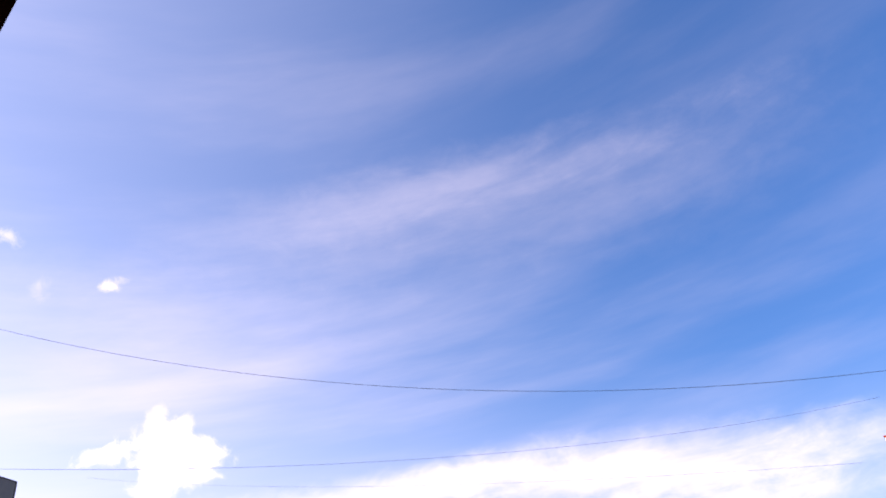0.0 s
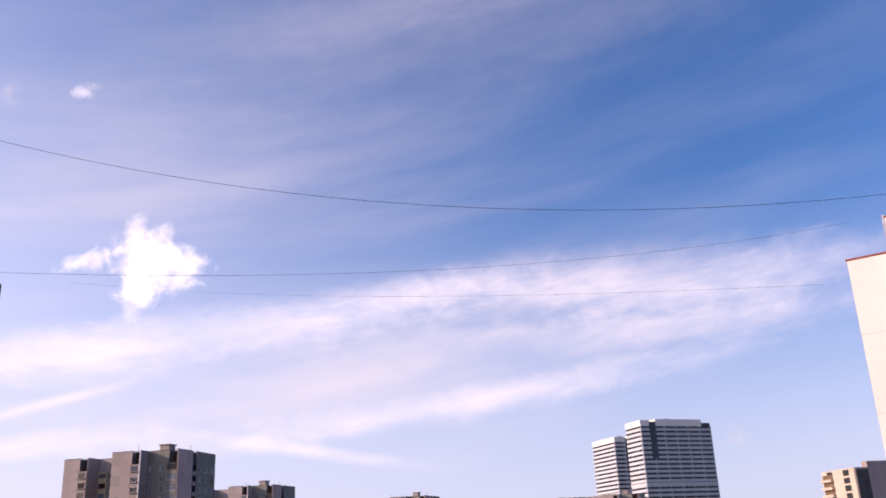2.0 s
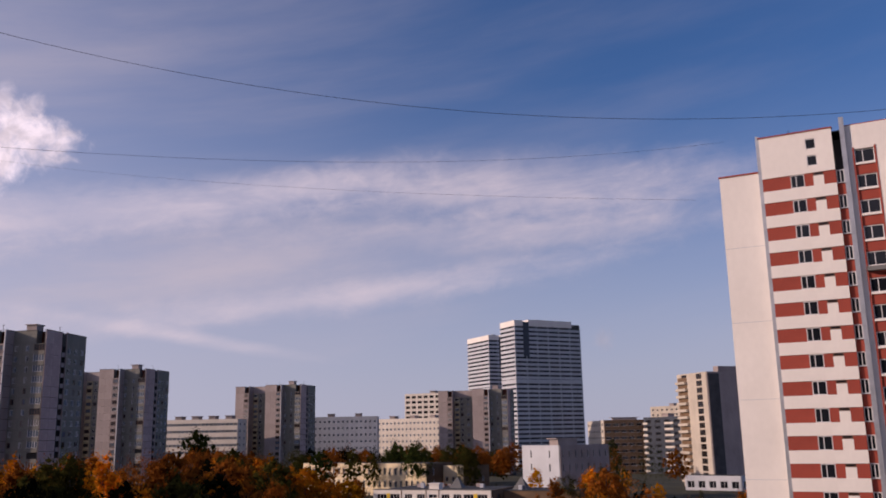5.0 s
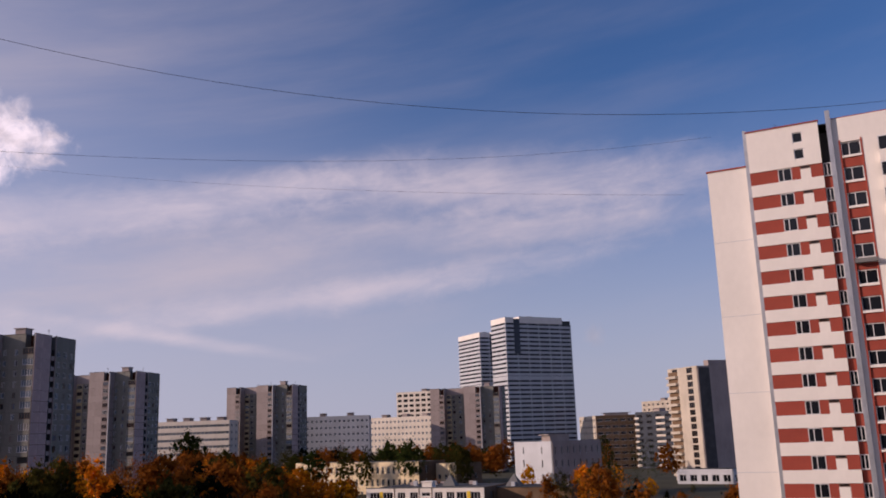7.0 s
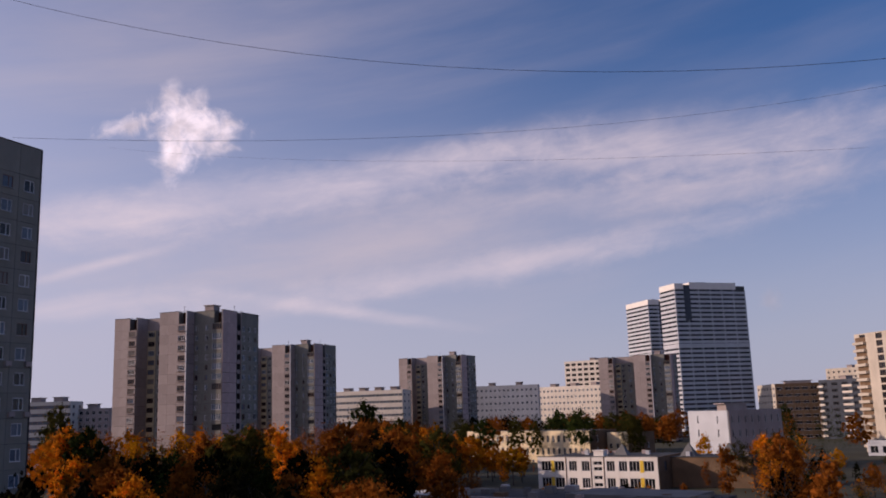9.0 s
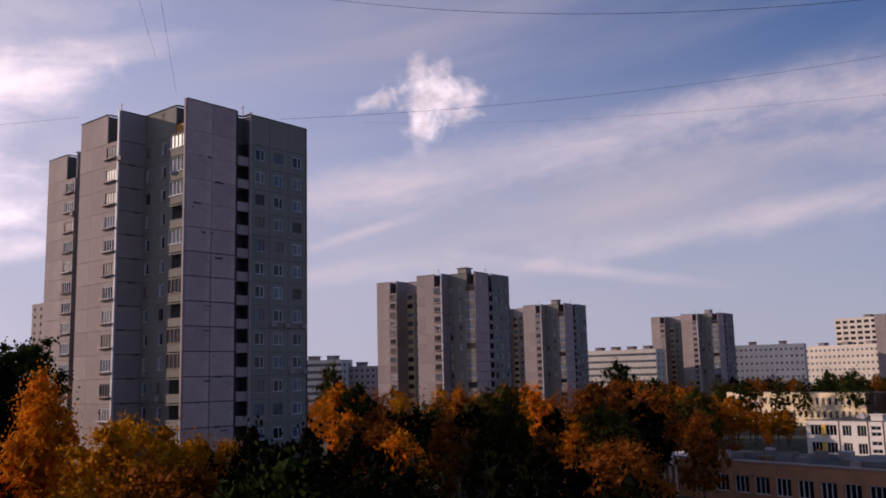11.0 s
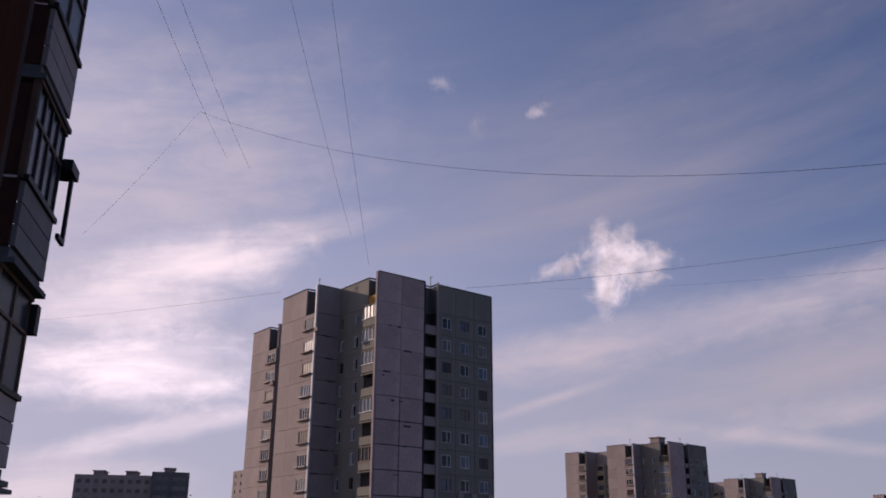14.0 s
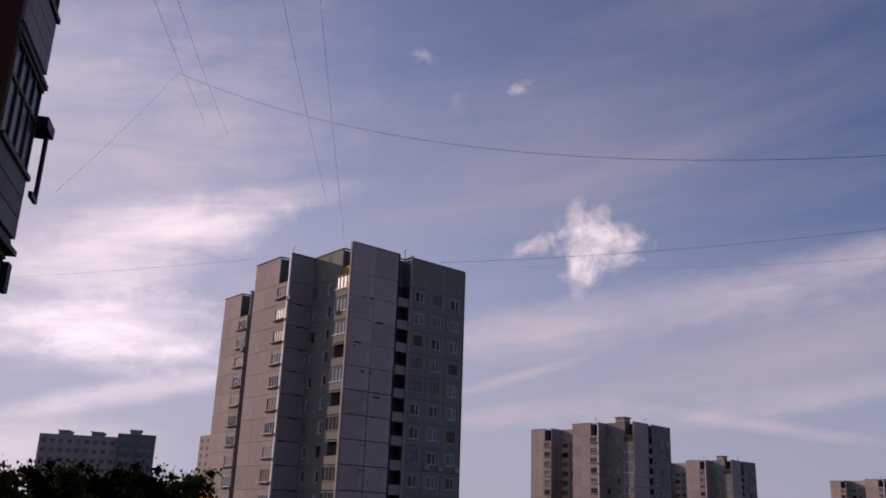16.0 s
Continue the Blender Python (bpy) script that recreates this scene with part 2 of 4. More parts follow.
WOOD = material("dark stained wood", (0.075, 0.024, 0.012), 0.9, 0.5, 3.0, 20.0, 0.3, streak=0.9, spec=0.05)
GROUND = material("autumn grass and soil", (0.055, 0.05, 0.025), 0.95, 0.5, 0.05, 1.5, 0.5)
BRIGHTYELLOW = material("bright yellow panel", (0.75, 0.50, 0.05), 0.7, 0.15, 0.8)
DIRTY = material("sooty render", (0.075, 0.055, 0.05), 0.95, 0.4, 1.2, 8.0, 0.4, streak=0.8, spec=0.05)
BEIGE = material("beige concrete panel", (0.50, 0.43, 0.35), 0.9, 0.2, 0.2, 2.0, 0.2, streak=0.5)
CARPAINT = material("pale car paint", (0.5, 0.5, 0.52), 0.25, 0.05, 0.5, 2.0, 0.0, spec=0.5)
TYRE = material("tyre rubber", (0.02, 0.02, 0.02), 0.9, 0.2)
NICHE = material("dark red loggia paint", (0.07, 0.022, 0.014), 0.8, 0.4, 0.8)
CLAD = material("weathered sheet cladding", (0.22, 0.20, 0.19), 0.7, 0.35, 0.9, 8.0, 0.3, tint=0.3, streak=0.8)
PALECLAD = material("grooved pale cladding", (0.36, 0.29, 0.27), 0.7, 0.35, 1.2, 10.0, 0.4, tint=0.3, streak=0.9)
DULLGLASS = material("dusty old glass", (0.05, 0.055, 0.06), 0.25, 0.5, 0.8, 4.0, 0.05, tint=0.5)
PALEPANE = material("curtained window pane", (0.16, 0.145, 0.13), 0.35, 0.5, 0.9, 3.0, 0.02, tint=0.8)
# the sky's reflection is put into this pane's bluish colour
SKYPANE = material("pane with sky reflection painted in", (0.10, 0.125, 0.16), 0.12, 0.5, 0.7, 3.0, 0.02, tint=0.6)
PLASTER = material("off-white panel wall", (0.68, 0.60, 0.51), 0.85, 0.16, 0.12, 1.2, 0.15, streak=0.4)
NAVY = material("dark blue glazing and slot shadow", (0.035, 0.042, 0.06), 0.3, 0.3, 0.3)
OCHRE = material("ochre loggia board", (0.45, 0.22, 0.04), 0.8, 0.2, 1.0)
CURTAIN = material("yellow curtain", (0.35, 0.22, 0.08), 0.9, 0.3, 2.0)
LEAF = {
    "orange": leaves("orange leaves", (0.66, 0.18, 0.008), (0.72, 0.28, 0.015)),
    "yellow": leaves("yellow leaves", (0.62, 0.28, 0.008), (0.40, 0.15, 0.008)),
    "green": leaves("dark green leaves", (0.02, 0.034, 0.008), (0.045, 0.055, 0.012)),
    # far darker than real foliage: deep shade is put into this leaf colour
    "dark": leaves("green leaves darkened for shade", (0.006, 0.008, 0.003), (0.012, 0.010, 0.004)),
    "rust": leaves("rust-brown leaves", (0.22, 0.065, 0.010), (0.32, 0.105, 0.016)),
    "olive": leaves("olive leaves", (0.085, 0.07, 0.014), (0.055, 0.052, 0.012)),
}


# ---------------------------------------------------------------- building blocks
def part(name, bm, mat, parent, label=""):
    me = bpy.data.meshes.new(name)
    bm.to_mesh(me)
    bm.free()
    for m in (mat if isinstance(mat, (list, tuple)) else (mat,)):
        me.materials.append(m)
    ob = new(name, me)
    ob.parent = parent
    if label:
        tagged(ob, label)
    return ob


def again(ob, m, parent=None):
    """One more piece on the same mesh, with its own parts."""
    c = copy_thing(ob, m)
    if parent is not None:
        c.parent = parent
    return c


def thing(name, label, category, m=None, group="", kind=""):
    ob = new(name)
    if m is not None:
        ob.matrix_basis = m
    return tagged(ob, label, category, group, kind)


def box(bm, x0, x1, y0, y1, z0, z1, mi=0):
    v = [bm.verts.new((x, y, z)) for z in (z0, z1) for x, y in ((x0, y0), (x1, y0), (x1, y1), (x0, y1))]
    for f in ((3, 2, 1, 0), (4, 5, 6, 7), (0, 1, 5, 4), (1, 2, 6, 5), (2, 3, 7, 6), (3, 0, 4, 7)):
        bm.faces.new([v[i] for i in f]).material_index = mi
    return v


def boxes(*bs):
    bm = bmesh.new()
    for b in bs:
        box(bm, *b)
    return bm


def prism(pts, z0, z1):
    bm = bmesh.new()
    lo = [bm.verts.new((x, y, z0)) for x, y in pts]
    hi = [bm.verts.new((x, y, z1)) for x, y in pts]
    n = len(pts)
    bm.faces.new(lo[::-1])
    bm.faces.new(hi)
    for i in range(n):
        bm.faces.new((lo[i], lo[(i + 1) % n], hi[(i + 1) % n], hi[i]))
    return bm


def slab_panel(L, h, holes=(), thick=0.16, gap=0.045):
    """A wall panel L long and h high, outer face at y = -thick, with holes (x0, x1, z0, z1) right through."""
    bm = bmesh.new()
    xs = sorted({gap, L - gap, *(v for q in holes for v in q[:2])})
    zs = sorted({gap, h - gap, *(v for q in holes for v in q[2:])})
    for xa, xb in zip(xs, xs[1:]):
        for za, zb in zip(zs, zs[1:]):
            if any(q[0] <= (xa + xb) / 2 <= q[1] and q[2] <= (za + zb) / 2 <= q[3] for q in holes):
                continue
            bm.faces.new([bm.verts.new(c) for c in ((xa, -thick, za), (xb, -thick, za), (xb, -thick, zb), (xa, -thick, zb))])
    bmesh.ops.remove_doubles(bm, verts=bm.verts, dist=1e-4)
    edges = [e for e in bm.edges if e.is_boundary]
    ret = bmesh.ops.extrude_edge_only(bm, edges=edges)
    for v in ret["geom"]:
        if isinstance(v, bmesh.types.BMVert):
            v.co.y = 0.0
    bmesh.ops.recalc_face_normals(bm, faces=bm.faces)
    return bm


def wall_pose(p0, p1, z=0.0):
    return pose(p0[0], p0[1], z, 0, 0, math.degrees(math.atan2(p1[1] - p0[1], p1[0] - p0[0])))


def polar(az, d, z=0.0):
    return (-d * math.sin(radians(az)), d * math.cos(radians(az)), z)


def ground_z(x, y):
    return -0.0125 * math.hypot(x, y)


# ---------------------------------------------------------------- ground
def build_ground():
    bm = bmesh.new()
    rings = [0, 6, 15, 30, 50, 80, 120, 170, 240, 330, 450, 650, 1000, 1600, 2600, 4200]
    n = 64
    prev = None
    for r in rings:
        if r == 0:
            cur = [bm.verts.new((0, 0, 0))]
        else:
            cur = [bm.verts.new((r * math.cos(2 * math.pi * i / n), r * math.sin(2 * math.pi * i / n), -0.0125 * r)) for i in range(n)]
        if prev:
            for i in range(n):
                j = (i + 1) % n
                if len(prev) == 1:
                    bm.faces.new((prev[0], cur[i], cur[j]))
                else:
                    bm.faces.new((prev[i], cur[i], cur[j], prev[j]))
        prev = cur
    ob = part("ground", bm, GROUND, None)
    return tagged(ob, "dark autumn grass and soil between the housing blocks", "ground", "", "structure")


build_ground()


# ---------------------------------------------------------------- windows and walls
def window_mesh(w, h, bars=1, depth=0.0, sill=True, split=0.55):
    """A far window in one piece, seen from -y: a frame (first material) with panes (second) set back in it."""
    bm = bmesh.new()
    f = 0.075
    xs = [0, f]
    for i in range(bars):
        x = w * (split if bars == 1 else (i + 1) / (bars + 1))
        xs += [x - f / 2, x + f / 2]
    xs += [w - f, w]
    zs = [0, f, h - f, h]
    grid = [[bm.verts.new((x, -0.11, z)) for z in zs] for x in xs]
    panes = []
    for i in range(len(xs) - 1):
        for k in range(3):
            q = bm.faces.new((grid[i][k], grid[i + 1][k], grid[i + 1][k + 1], grid[i][k + 1]))
            if k == 1 and i % 2 == 1:
                panes.append(q)
    for q in bmesh.ops.extrude_discrete_faces(bm, faces=panes)["faces"]:
        q.material_index = 1
        for v in q.verts:
            v.co.y = -0.05
    return bm


def window_part(w, h, parent, bars=1, split=0.55, frame=None, pane=None, sill=True):
    """A near window: frame in one piece, with the pane and the sill as parts of their own."""
    f = 0.08
    mids = [w * (split if bars == 1 else (i + 1) / (bars + 1)) for i in range(bars)]
    cuts = [f] + [v for x in mids for v in (x - f / 2, x + f / 2)] + [w - f]
    holes = [(cuts[i], cuts[i + 1], f, h - f) for i in range(0, len(cuts), 2)]
    bm = slab_panel(w, h, holes, 0.12, 0.0)
    ob = part("window", bm, frame or FRAME, parent)
    part("pane", boxes((f * 0.5, w - f * 0.5, -0.06, -0.04, f * 0.5, h - f * 0.5)), pane or GLASS, ob)
    if sill:
        part("sill", boxes((-0.08, w + 0.08, -0.30, -0.13, -0.05, -0.005)), METAL, ob)
    return ob


class Facade:
    """Panels and windows of one storey, laid out along a wall and repeated floor by floor."""

    def __init__(self, parent, storey, joined):
        self.parent, self.storey, self.joined, self.made = parent, storey, joined, {}

    def piece(self, key, make, m):
        if key in self.made:
            return again(self.made[key], m, self.parent)
        ob = make()
        ob.parent = self.parent
        ob.matrix_basis = m
        self.made[key] = ob
        return ob

    def lay(self, p0, p1, z0, floors, bays, rng):
        """bays: (length, material, window or None); window: (x, z, w, h, bars, split)."""
        base = wall_pose(p0, p1)
        for k in range(floors):
            x = 0.0
            for L, mat, win in bays:
                holes = [(win[0], win[0] + win[2], win[1], win[1] + win[3])] if win else []
                m = base @ pose(x, 0, z0 + k * self.storey)
                gap = 0.06 if mat is PINK and k < floors - 4 else 0.05 if L == 3.6 else 0.02
                self.piece(("p", L, mat.name, tuple(holes), gap), lambda: part("panel", slab_panel(L, self.storey, holes, gap=gap), mat, None), m)
                if win:
                    wx, wz, w, h, bars, split = win
                    wm = m @ pose(wx, 0, wz)
                    frame, pane = FRAME, GLASS
                    if bars >= 2 and rng.random() < (0.7 if self.joined else 0.4) or bars == 1 and rng.random() < 0.25:
                        frame = WOODFRAME
                    luck = rng.random()
                    pane = PALEPANE if luck < 0.3 else SKYPANE if luck < 0.6 else GLASS
                    key = ("w", w, h, bars, split, frame.name, pane.name)
                    if self.joined:
                        self.piece(key, lambda: part("window", window_mesh(w, h, bars, split=split), (frame, pane), None), wm)
                    else:
                        self.piece(key, lambda: window_part(w, h, None, bars, split, frame, pane), wm)
                x += L


# ---------------------------------------------------------------- grey panel towers
def grey_tower(label, floors, m, joined, group, seed, st=2.9, tech=3.7):
    rng = random.Random(seed)
    t = thing("apartment_tower", label, "apartment building", m, group)
    top = floors * st
    foot = [(-40, 3), (-32, 3), (-32, 8), (-19, 8), (-19, -3.2), (-10, -3.2), (-10, 0.4), (-0.2, 0.4), (-0.2, -0.5), (0, -0.5), (0, 6.6), (-1.4, 6.6),
            (-1.4, 8.8), (0, 8.8), (0, 18), (-40, 18)]
    low = -9.0
    crown = [(-40, 3), (-34.5, 3), (-34.5, 5.2), (-32.15, 5.2), (-32.15, 3), (-32, 3), (-32, 8), (-19, 8), (-19, -3.2), (-12.6, -3.2), (-12.6, -1.0), (-10.15, -1.0), (-10.15, -3.2),
             (-10, -3.2), (-10, 0.4), (-3.2, 0.4), (-3.2, 2.6), (-0.25, 2.6), (-0.25, -0.5), (0, -0.5), (0, 6.6), (-1.4, 6.6), (-1.4, 8.8), (0, 8.8), (0, 18), (-40, 18)]
    part("core", prism(foot, low, top), JOINT, t)
    part("attic", prism(crown, top, top + tech - 0.25), CORE, t)
    part("roof", prism([(x * 0.998 - 0.03, y * 0.99 + 0.06) for x, y in crown], top + tech - 0.25, top + tech - 0.15), ROOF, t)
    f = Facade(t, st, joined)
    win2 = (0.75, 0.9, 1.5, 1.45, 1, 0.6)
    slim = (0.55, 0.9, 0.95, 1.45, 1, 0.35)
    wide = (0.35, 0.85, 2.3, 1.5, 3, 0.5)
    lay = f.lay
    lay((-40, 3), (-32, 3), 0, floors, [(5.0, GREY, None), (3.0, GREY, wide)], rng)
    lay((-32, 3), (-32, 8), 0, floors, [(5.0, GREY, None)], rng)
    # on the far towers the yellow first bay paints a strip of sunlight
    lay((-32, 8), (-19, 8), 0, floors, [(3.0, YELLOW if joined else GREEN, wide), (3.5, GREEN, win2), (3.5, GREEN, win2), (3.0, GREY, wide)], rng)
    lay((-19, -3.2), (-10, -3.2), 0, floors, [(3.0, GREY, None), (3.0, GREY, None), (3.0, GREY, wide)], rng)
    lay((-10, -3.2), (-10, 0.4), 0, floors, [(3.6, GREY, None)], rng)
    lay((-10, 0.4), (-0.2, 0.4), 0, floors, [(2.7, GREEN, slim), (0.6, GREEN, None), (3.1, GREEN, slim)], rng)
    lay((0, -0.5), (0, 6.6), 0, floors, [(3.55, PINK, None), (3.55, PINK, None)], rng)
    lay((0, 8.8), (0, 18), 0, floors, [(3.0, GREEN, win2), (3.1, GREEN, win2), (3.1, GREEN, win2)], rng)
    # top storey without windows
    f2 = Facade(t, tech, joined)
    for p0, p1, bays in (((-40, 3), (-32, 3), [(5.5, GREY, None)]), ((-32, 3), (-32, 8), [(5.0, GREY, None)]), ((-32, 8), (-19, 8), [(13.0, GREY, None)]),
                         ((-19, -3.2), (-10, -3.2), [(6.5, GREY, None)]), ((-10, -3.2), (-10, 0.4), [(3.6, GREY, None)]),
                         ((-10, 0.4), (-0.2, 0.4), [(6.8, GREEN, None)]), ((0, -0.5), (0, 6.6), [(3.55, PINK, None), (3.55, PINK, None)]),
                         ((0, 8.8), (0, 18), [(3.0, GREEN, None), (3.1, GREEN, None), (3.1, GREEN, None)]), ((0, 18), (-40, 18), [(20, GREY, None), (20, GREY, None)])):
        f2.lay(p0, p1, top, 1, bays, rng)
    # parapet cap
    for a, b in zip(crown, crown[1:] + crown[:1]):
        L = math.hypot(b[0] - a[0], b[1] - a[1])
        if L < 1.0:
            continue
        ob = part("parapet_cap", boxes((-0.02, L + 0.02, -0.24, 0.12, top + tech, top + tech + 0.09)), JOINT, t)
        ob.matrix_basis = wall_pose(a, b)
    # open dark niches under the roof over the balcony stacks
    for x0, y, w in ((-34.45, 3, 2.25), (-12.55, -3.2, 2.35), (-3.15, 0.4, 2.85)):
        part("niche", boxes((x0, x0 + w, y + 2.1, y + 2.19, top + 0.02, top + tech - 0.3)), NICHE, t, "dark reddish back of an open niche under the roof")
    if not joined:
        part("niche_board", boxes((-3.15, -0.28, 0.28, 0.38, top + 0.35, top + 1.25)), OCHRE, t, "ochre board across the open niche")
    # loggias in the recess, one per floor, each closed in its own way
    kinds = []
    for frame, pane, open_ in ((FRAME, SKYPANE, False), (FRAME, PALEPANE, False), (WOODFRAME, GLASS, False), (WOODFRAME, GLASS, True)):
        log = part("loggia", boxes((-3.3, -0.22, -0.45, -0.33, 0.0, 1.0), (-3.3, -0.22, -0.33, 0.39, 0.0, 0.12)), GREEN, t)
        part("loggia_head", boxes((-3.3, -0.22, -0.5, 0.39, 2.62, 2.76)), GREEN, log)
        if not open_:
            part("glazing", boxes((-3.26, -0.26, -0.38, -0.34, 1.0, 2.62)), pane, log)
            for x in (-3.3, -2.55, -1.8, -1.05, -0.32):
                part("mullion", boxes((x, x + 0.08, -0.45, -0.33, 1.0, 2.62)), frame, log)
            part("rail", boxes((-3.36, -0.2, -0.54, -0.33, 0.96, 1.05)), frame, log)
        kinds.append(log)
    spare = list(kinds)
    for k in range(floors):
        log = kinds[0] if k in (floors - 2, floors - 3) else rng.choice(kinds)
        if log in spare:
            spare.remove(log)
            log.matrix_basis = pose(0, 0, k * st)
        else:
            again(log, pose(0, 0, k * st))
    for log in spare:
        for o in (*log.children, log):
            bpy.data.objects.remove(o)
    # open loggias in the slot of the end face
    slot = part("balcony", boxes((-1.38, -0.05, 6.62, 8.78, -0.12, 0.06), (-0.16, -0.06, 6.62, 8.78, 0.06, 1.05)), GREY, t)
    for k in range(1, floors):
        again(slot, pose(0, 0, k * st))
    part("downpipe", boxes((-0.02, 0.22, 6.58, 6.80, 0, top + tech)), JOINT, t)
    part("pilaster", boxes((-0.05, 0.24, 8.70, 8.92, 0, top + tech + 0.3)), GREY, t)
    part("corner_joint", boxes((-0.12, 0.2, 17.93, 18.14, 0, top + tech)), JOINT, t)
    # balcony slabs under the wide windows
    slab = part("balcony_slab", boxes((-12.95, -10.1, -3.75, -3.36, 0.72, 0.84)), GREY, t)
    for k in range(1, floors):
        again(slab, pose(0, 0, k * st))
    slab = part("balcony_slab", boxes((-34.95, -32.1, 2.45, 2.84, 0.72, 0.84)), GREY, t)
    for k in range(1, floors):
        again(slab, pose(0, 0, k * st))
    part("edge_strip", boxes((-10.12, -9.8, -3.42, -3.2, 0, top + tech)), FRAME, t, "pale concrete edge strip")
    if not joined:
        part("edge_strip", boxes((-0.16, 0.18, -0.74, -0.5, 0, top + tech)), GREY, t)
        sill = part("sill", boxes((-13.0, -10.2, -3.66, -3.37, 0.78, 0.9)), FRAME, t, "white metal window sill")
        low_sill = part("sill", boxes((-34.95, -32.2, 2.5, 2.83, 0.78, 0.9)), FRAME, t, "white metal window sill")
        smear = part("mastic_smear", prism([(0.16, 0.0), (0.168, 0.0), (0.168, 0.9), (0.16, 0.9)], -0.09, 0.05), JOINT, t, "dark smear of joint mastic")
        flank = part("mastic_smear", prism([(-9.84, -2.2), (-9.832, -2.2), (-9.832, -1.2), (-9.84, -1.2)], -0.12, 0.06), JOINT, t, "dark smear of joint mastic")
        for k in range(1, floors):
            if rng.random() < 0.6:
                again(sill, pose(0, 0, k * st))
            if rng.random() < 0.6:
                again(low_sill, pose(0, 0, k * st))
            again(flank, pose(0, rng.uniform(-0.8, 1.6), k * st))
            for q in range(2):
                again(smear, pose(0, rng.uniform(-0.4, 5.6), k * st + rng.choice((0, 0, -0.5))) @ Matrix.Diagonal((1, rng.uniform(0.3, 1.3), rng.uniform(0.6, 1.8), 1)))
        for x, y, k, end in ((-9.0, 0.4, 5, 0), (-8.9, 0.4, 4, 0), (-6.0, 0.4, 4, 0), (-9.6, -3.2, 14, 0), (-32.6, 3, 13, 0), (0, 15.0, 5, 1), (0, 12.0, 7, 1), (0, 17.2, 5, 1), (0, 14.2, 7, 1), (0, 17.0, 7, 1)):
            ac = part("air_conditioner", boxes((0, 0.8, -0.52, -0.18, 0.2, 0.75), (0.1, 0.14, -0.5, -0.16, 0.1, 0.2), (0.66, 0.7, -0.5, -0.16, 0.1, 0.2)), GREY, t)
            ac.matrix_basis = pose(x, y, k * st, 0, 0, 90 * end)
    # lift house and aerials
    part("lift_house", boxes((-9, -6, 4, 7, top + tech - 0.2, top + tech + (2.0 if joined else 0.2)), (-9.3, -5.7, 3.7, 7.3, top + tech + (2.0 if joined else 0.2), top + tech + (2.25 if joined else 0.35))), GREY, t)
    for x, y, h in ((-11.5, -2.2, 1.6), (-3, 10, 2.2), (-25, 10, 1.8)):
        part("aerial", boxes((x - 0.04, x + 0.04, y - 0.04, y + 0.04, top + tech - 0.2, top + tech + h), (x - 0.4, x + 0.4, y - 0.03, y + 0.03, top + tech + h - 0.3, top + tech + h - 0.24)), BLACKMETAL, t)
    return t


def tower_pose(az, d, turn, z):
    x, y, _ = polar(az, d)
    return pose(x, y, z, 0, 0, turn)


grey_tower("tall grey concrete panel apartment tower with pinkish end wall", 15, pose(-60.8, 86.2, 0.3, 0, 0, -20.5), False, "grey panel towers", 3)
far_tower = grey_tower("grey concrete panel apartment tower among autumn trees", 15, tower_pose(16.85, 256, -17, -1.3), True, "grey panel towers", 5, 2.8, 3.6)
for az, d, z, turn in ((11.15, 380, -1.5, -19), (1.75, 478, -1.9, -23), (-11.4, 491, -5.2, -22)):
    x, y, _ = polar(az, d)
    copy_thing(far_tower, pose(x, y, z, 0, 0, turn))


# ---------------------------------------------------------------- plain slab blocks
def block(name, label, p0, p1, depth, z0, z1, mat, rows, cols, win=(1.3, 1.4), side=None, bars=1, group="", side_cols=2, roofbits=2, frame=None, first=0.9, side_mat=None, pane=None):
    """A block with its front from p0 to p1 (seen left to right), rows of windows on the front and the right-hand end."""
    L = math.hypot(p1[0] - p0[0], p1[1] - p0[1])
    t = thing(name, label, "building", wall_pose(p0, p1, z0), group)
    h = z1 - z0
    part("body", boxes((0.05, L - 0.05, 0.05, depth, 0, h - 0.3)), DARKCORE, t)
    part("roof", boxes((0, L, 0.0, depth, h - 0.3, h - 0.1)), ROOF, t)
    st = (h - 0.7) / rows
    proto = None

    def wall(length, n, m, wm):
        nonlocal proto
        holes = []
        pitch = length / n
        for i in range(n):
            for k in range(rows):
                x = (i + 0.5) * pitch - win[0] / 2
                z = k * st + min(first, st * 0.34)
                holes.append((x, x + win[0], z, z + win[1]))
        ob = part("wall", slab_panel(length, h, holes, 0.25, 0.0), wm, t)
        ob.matrix_basis = m
        for q in holes:
            wp = m @ pose(q[0], -0.02, q[2])
            if proto is None:
                proto = part("window", window_mesh(win[0], win[1], bars, sill=False), (frame or FRAME, pane or GLASS), t)
                proto.matrix_basis = wp
            else:
                again(proto, wp)

    wall(L, cols, Matrix(), mat)
    if side_cols:
        wall(depth, side_cols, pose(L, 0, 0, 0, 0, 90), side_mat or mat)
    else:
        ob = part("wall", slab_panel(depth, h, (), 0.25, 0.0), side_mat or mat, t)
        ob.matrix_basis = pose(L, 0, 0, 0, 0, 90)
    ob = part("wall", slab_panel(depth, h, (), 0.25, 0.0), mat, t)
    ob.matrix_basis = pose(0, depth, 0, 0, 0, -90)
    for i in range(roofbits):
        x = L * (i + 0.6) / (roofbits + 0.3)
        part("lift_house", boxes((x - 1.8, x + 1.8, depth * 0.3, depth * 0.7, h - 0.15, h + 1.6), (x - 2.1, x + 2.1, depth * 0.25, depth * 0.75, h + 1.6, h + 1.85)), GREY, t)
    return t


def at(az, d):
    return polar(az, d)[:2]


def height(el, d):
    return H + d * math.tan(radians(el))


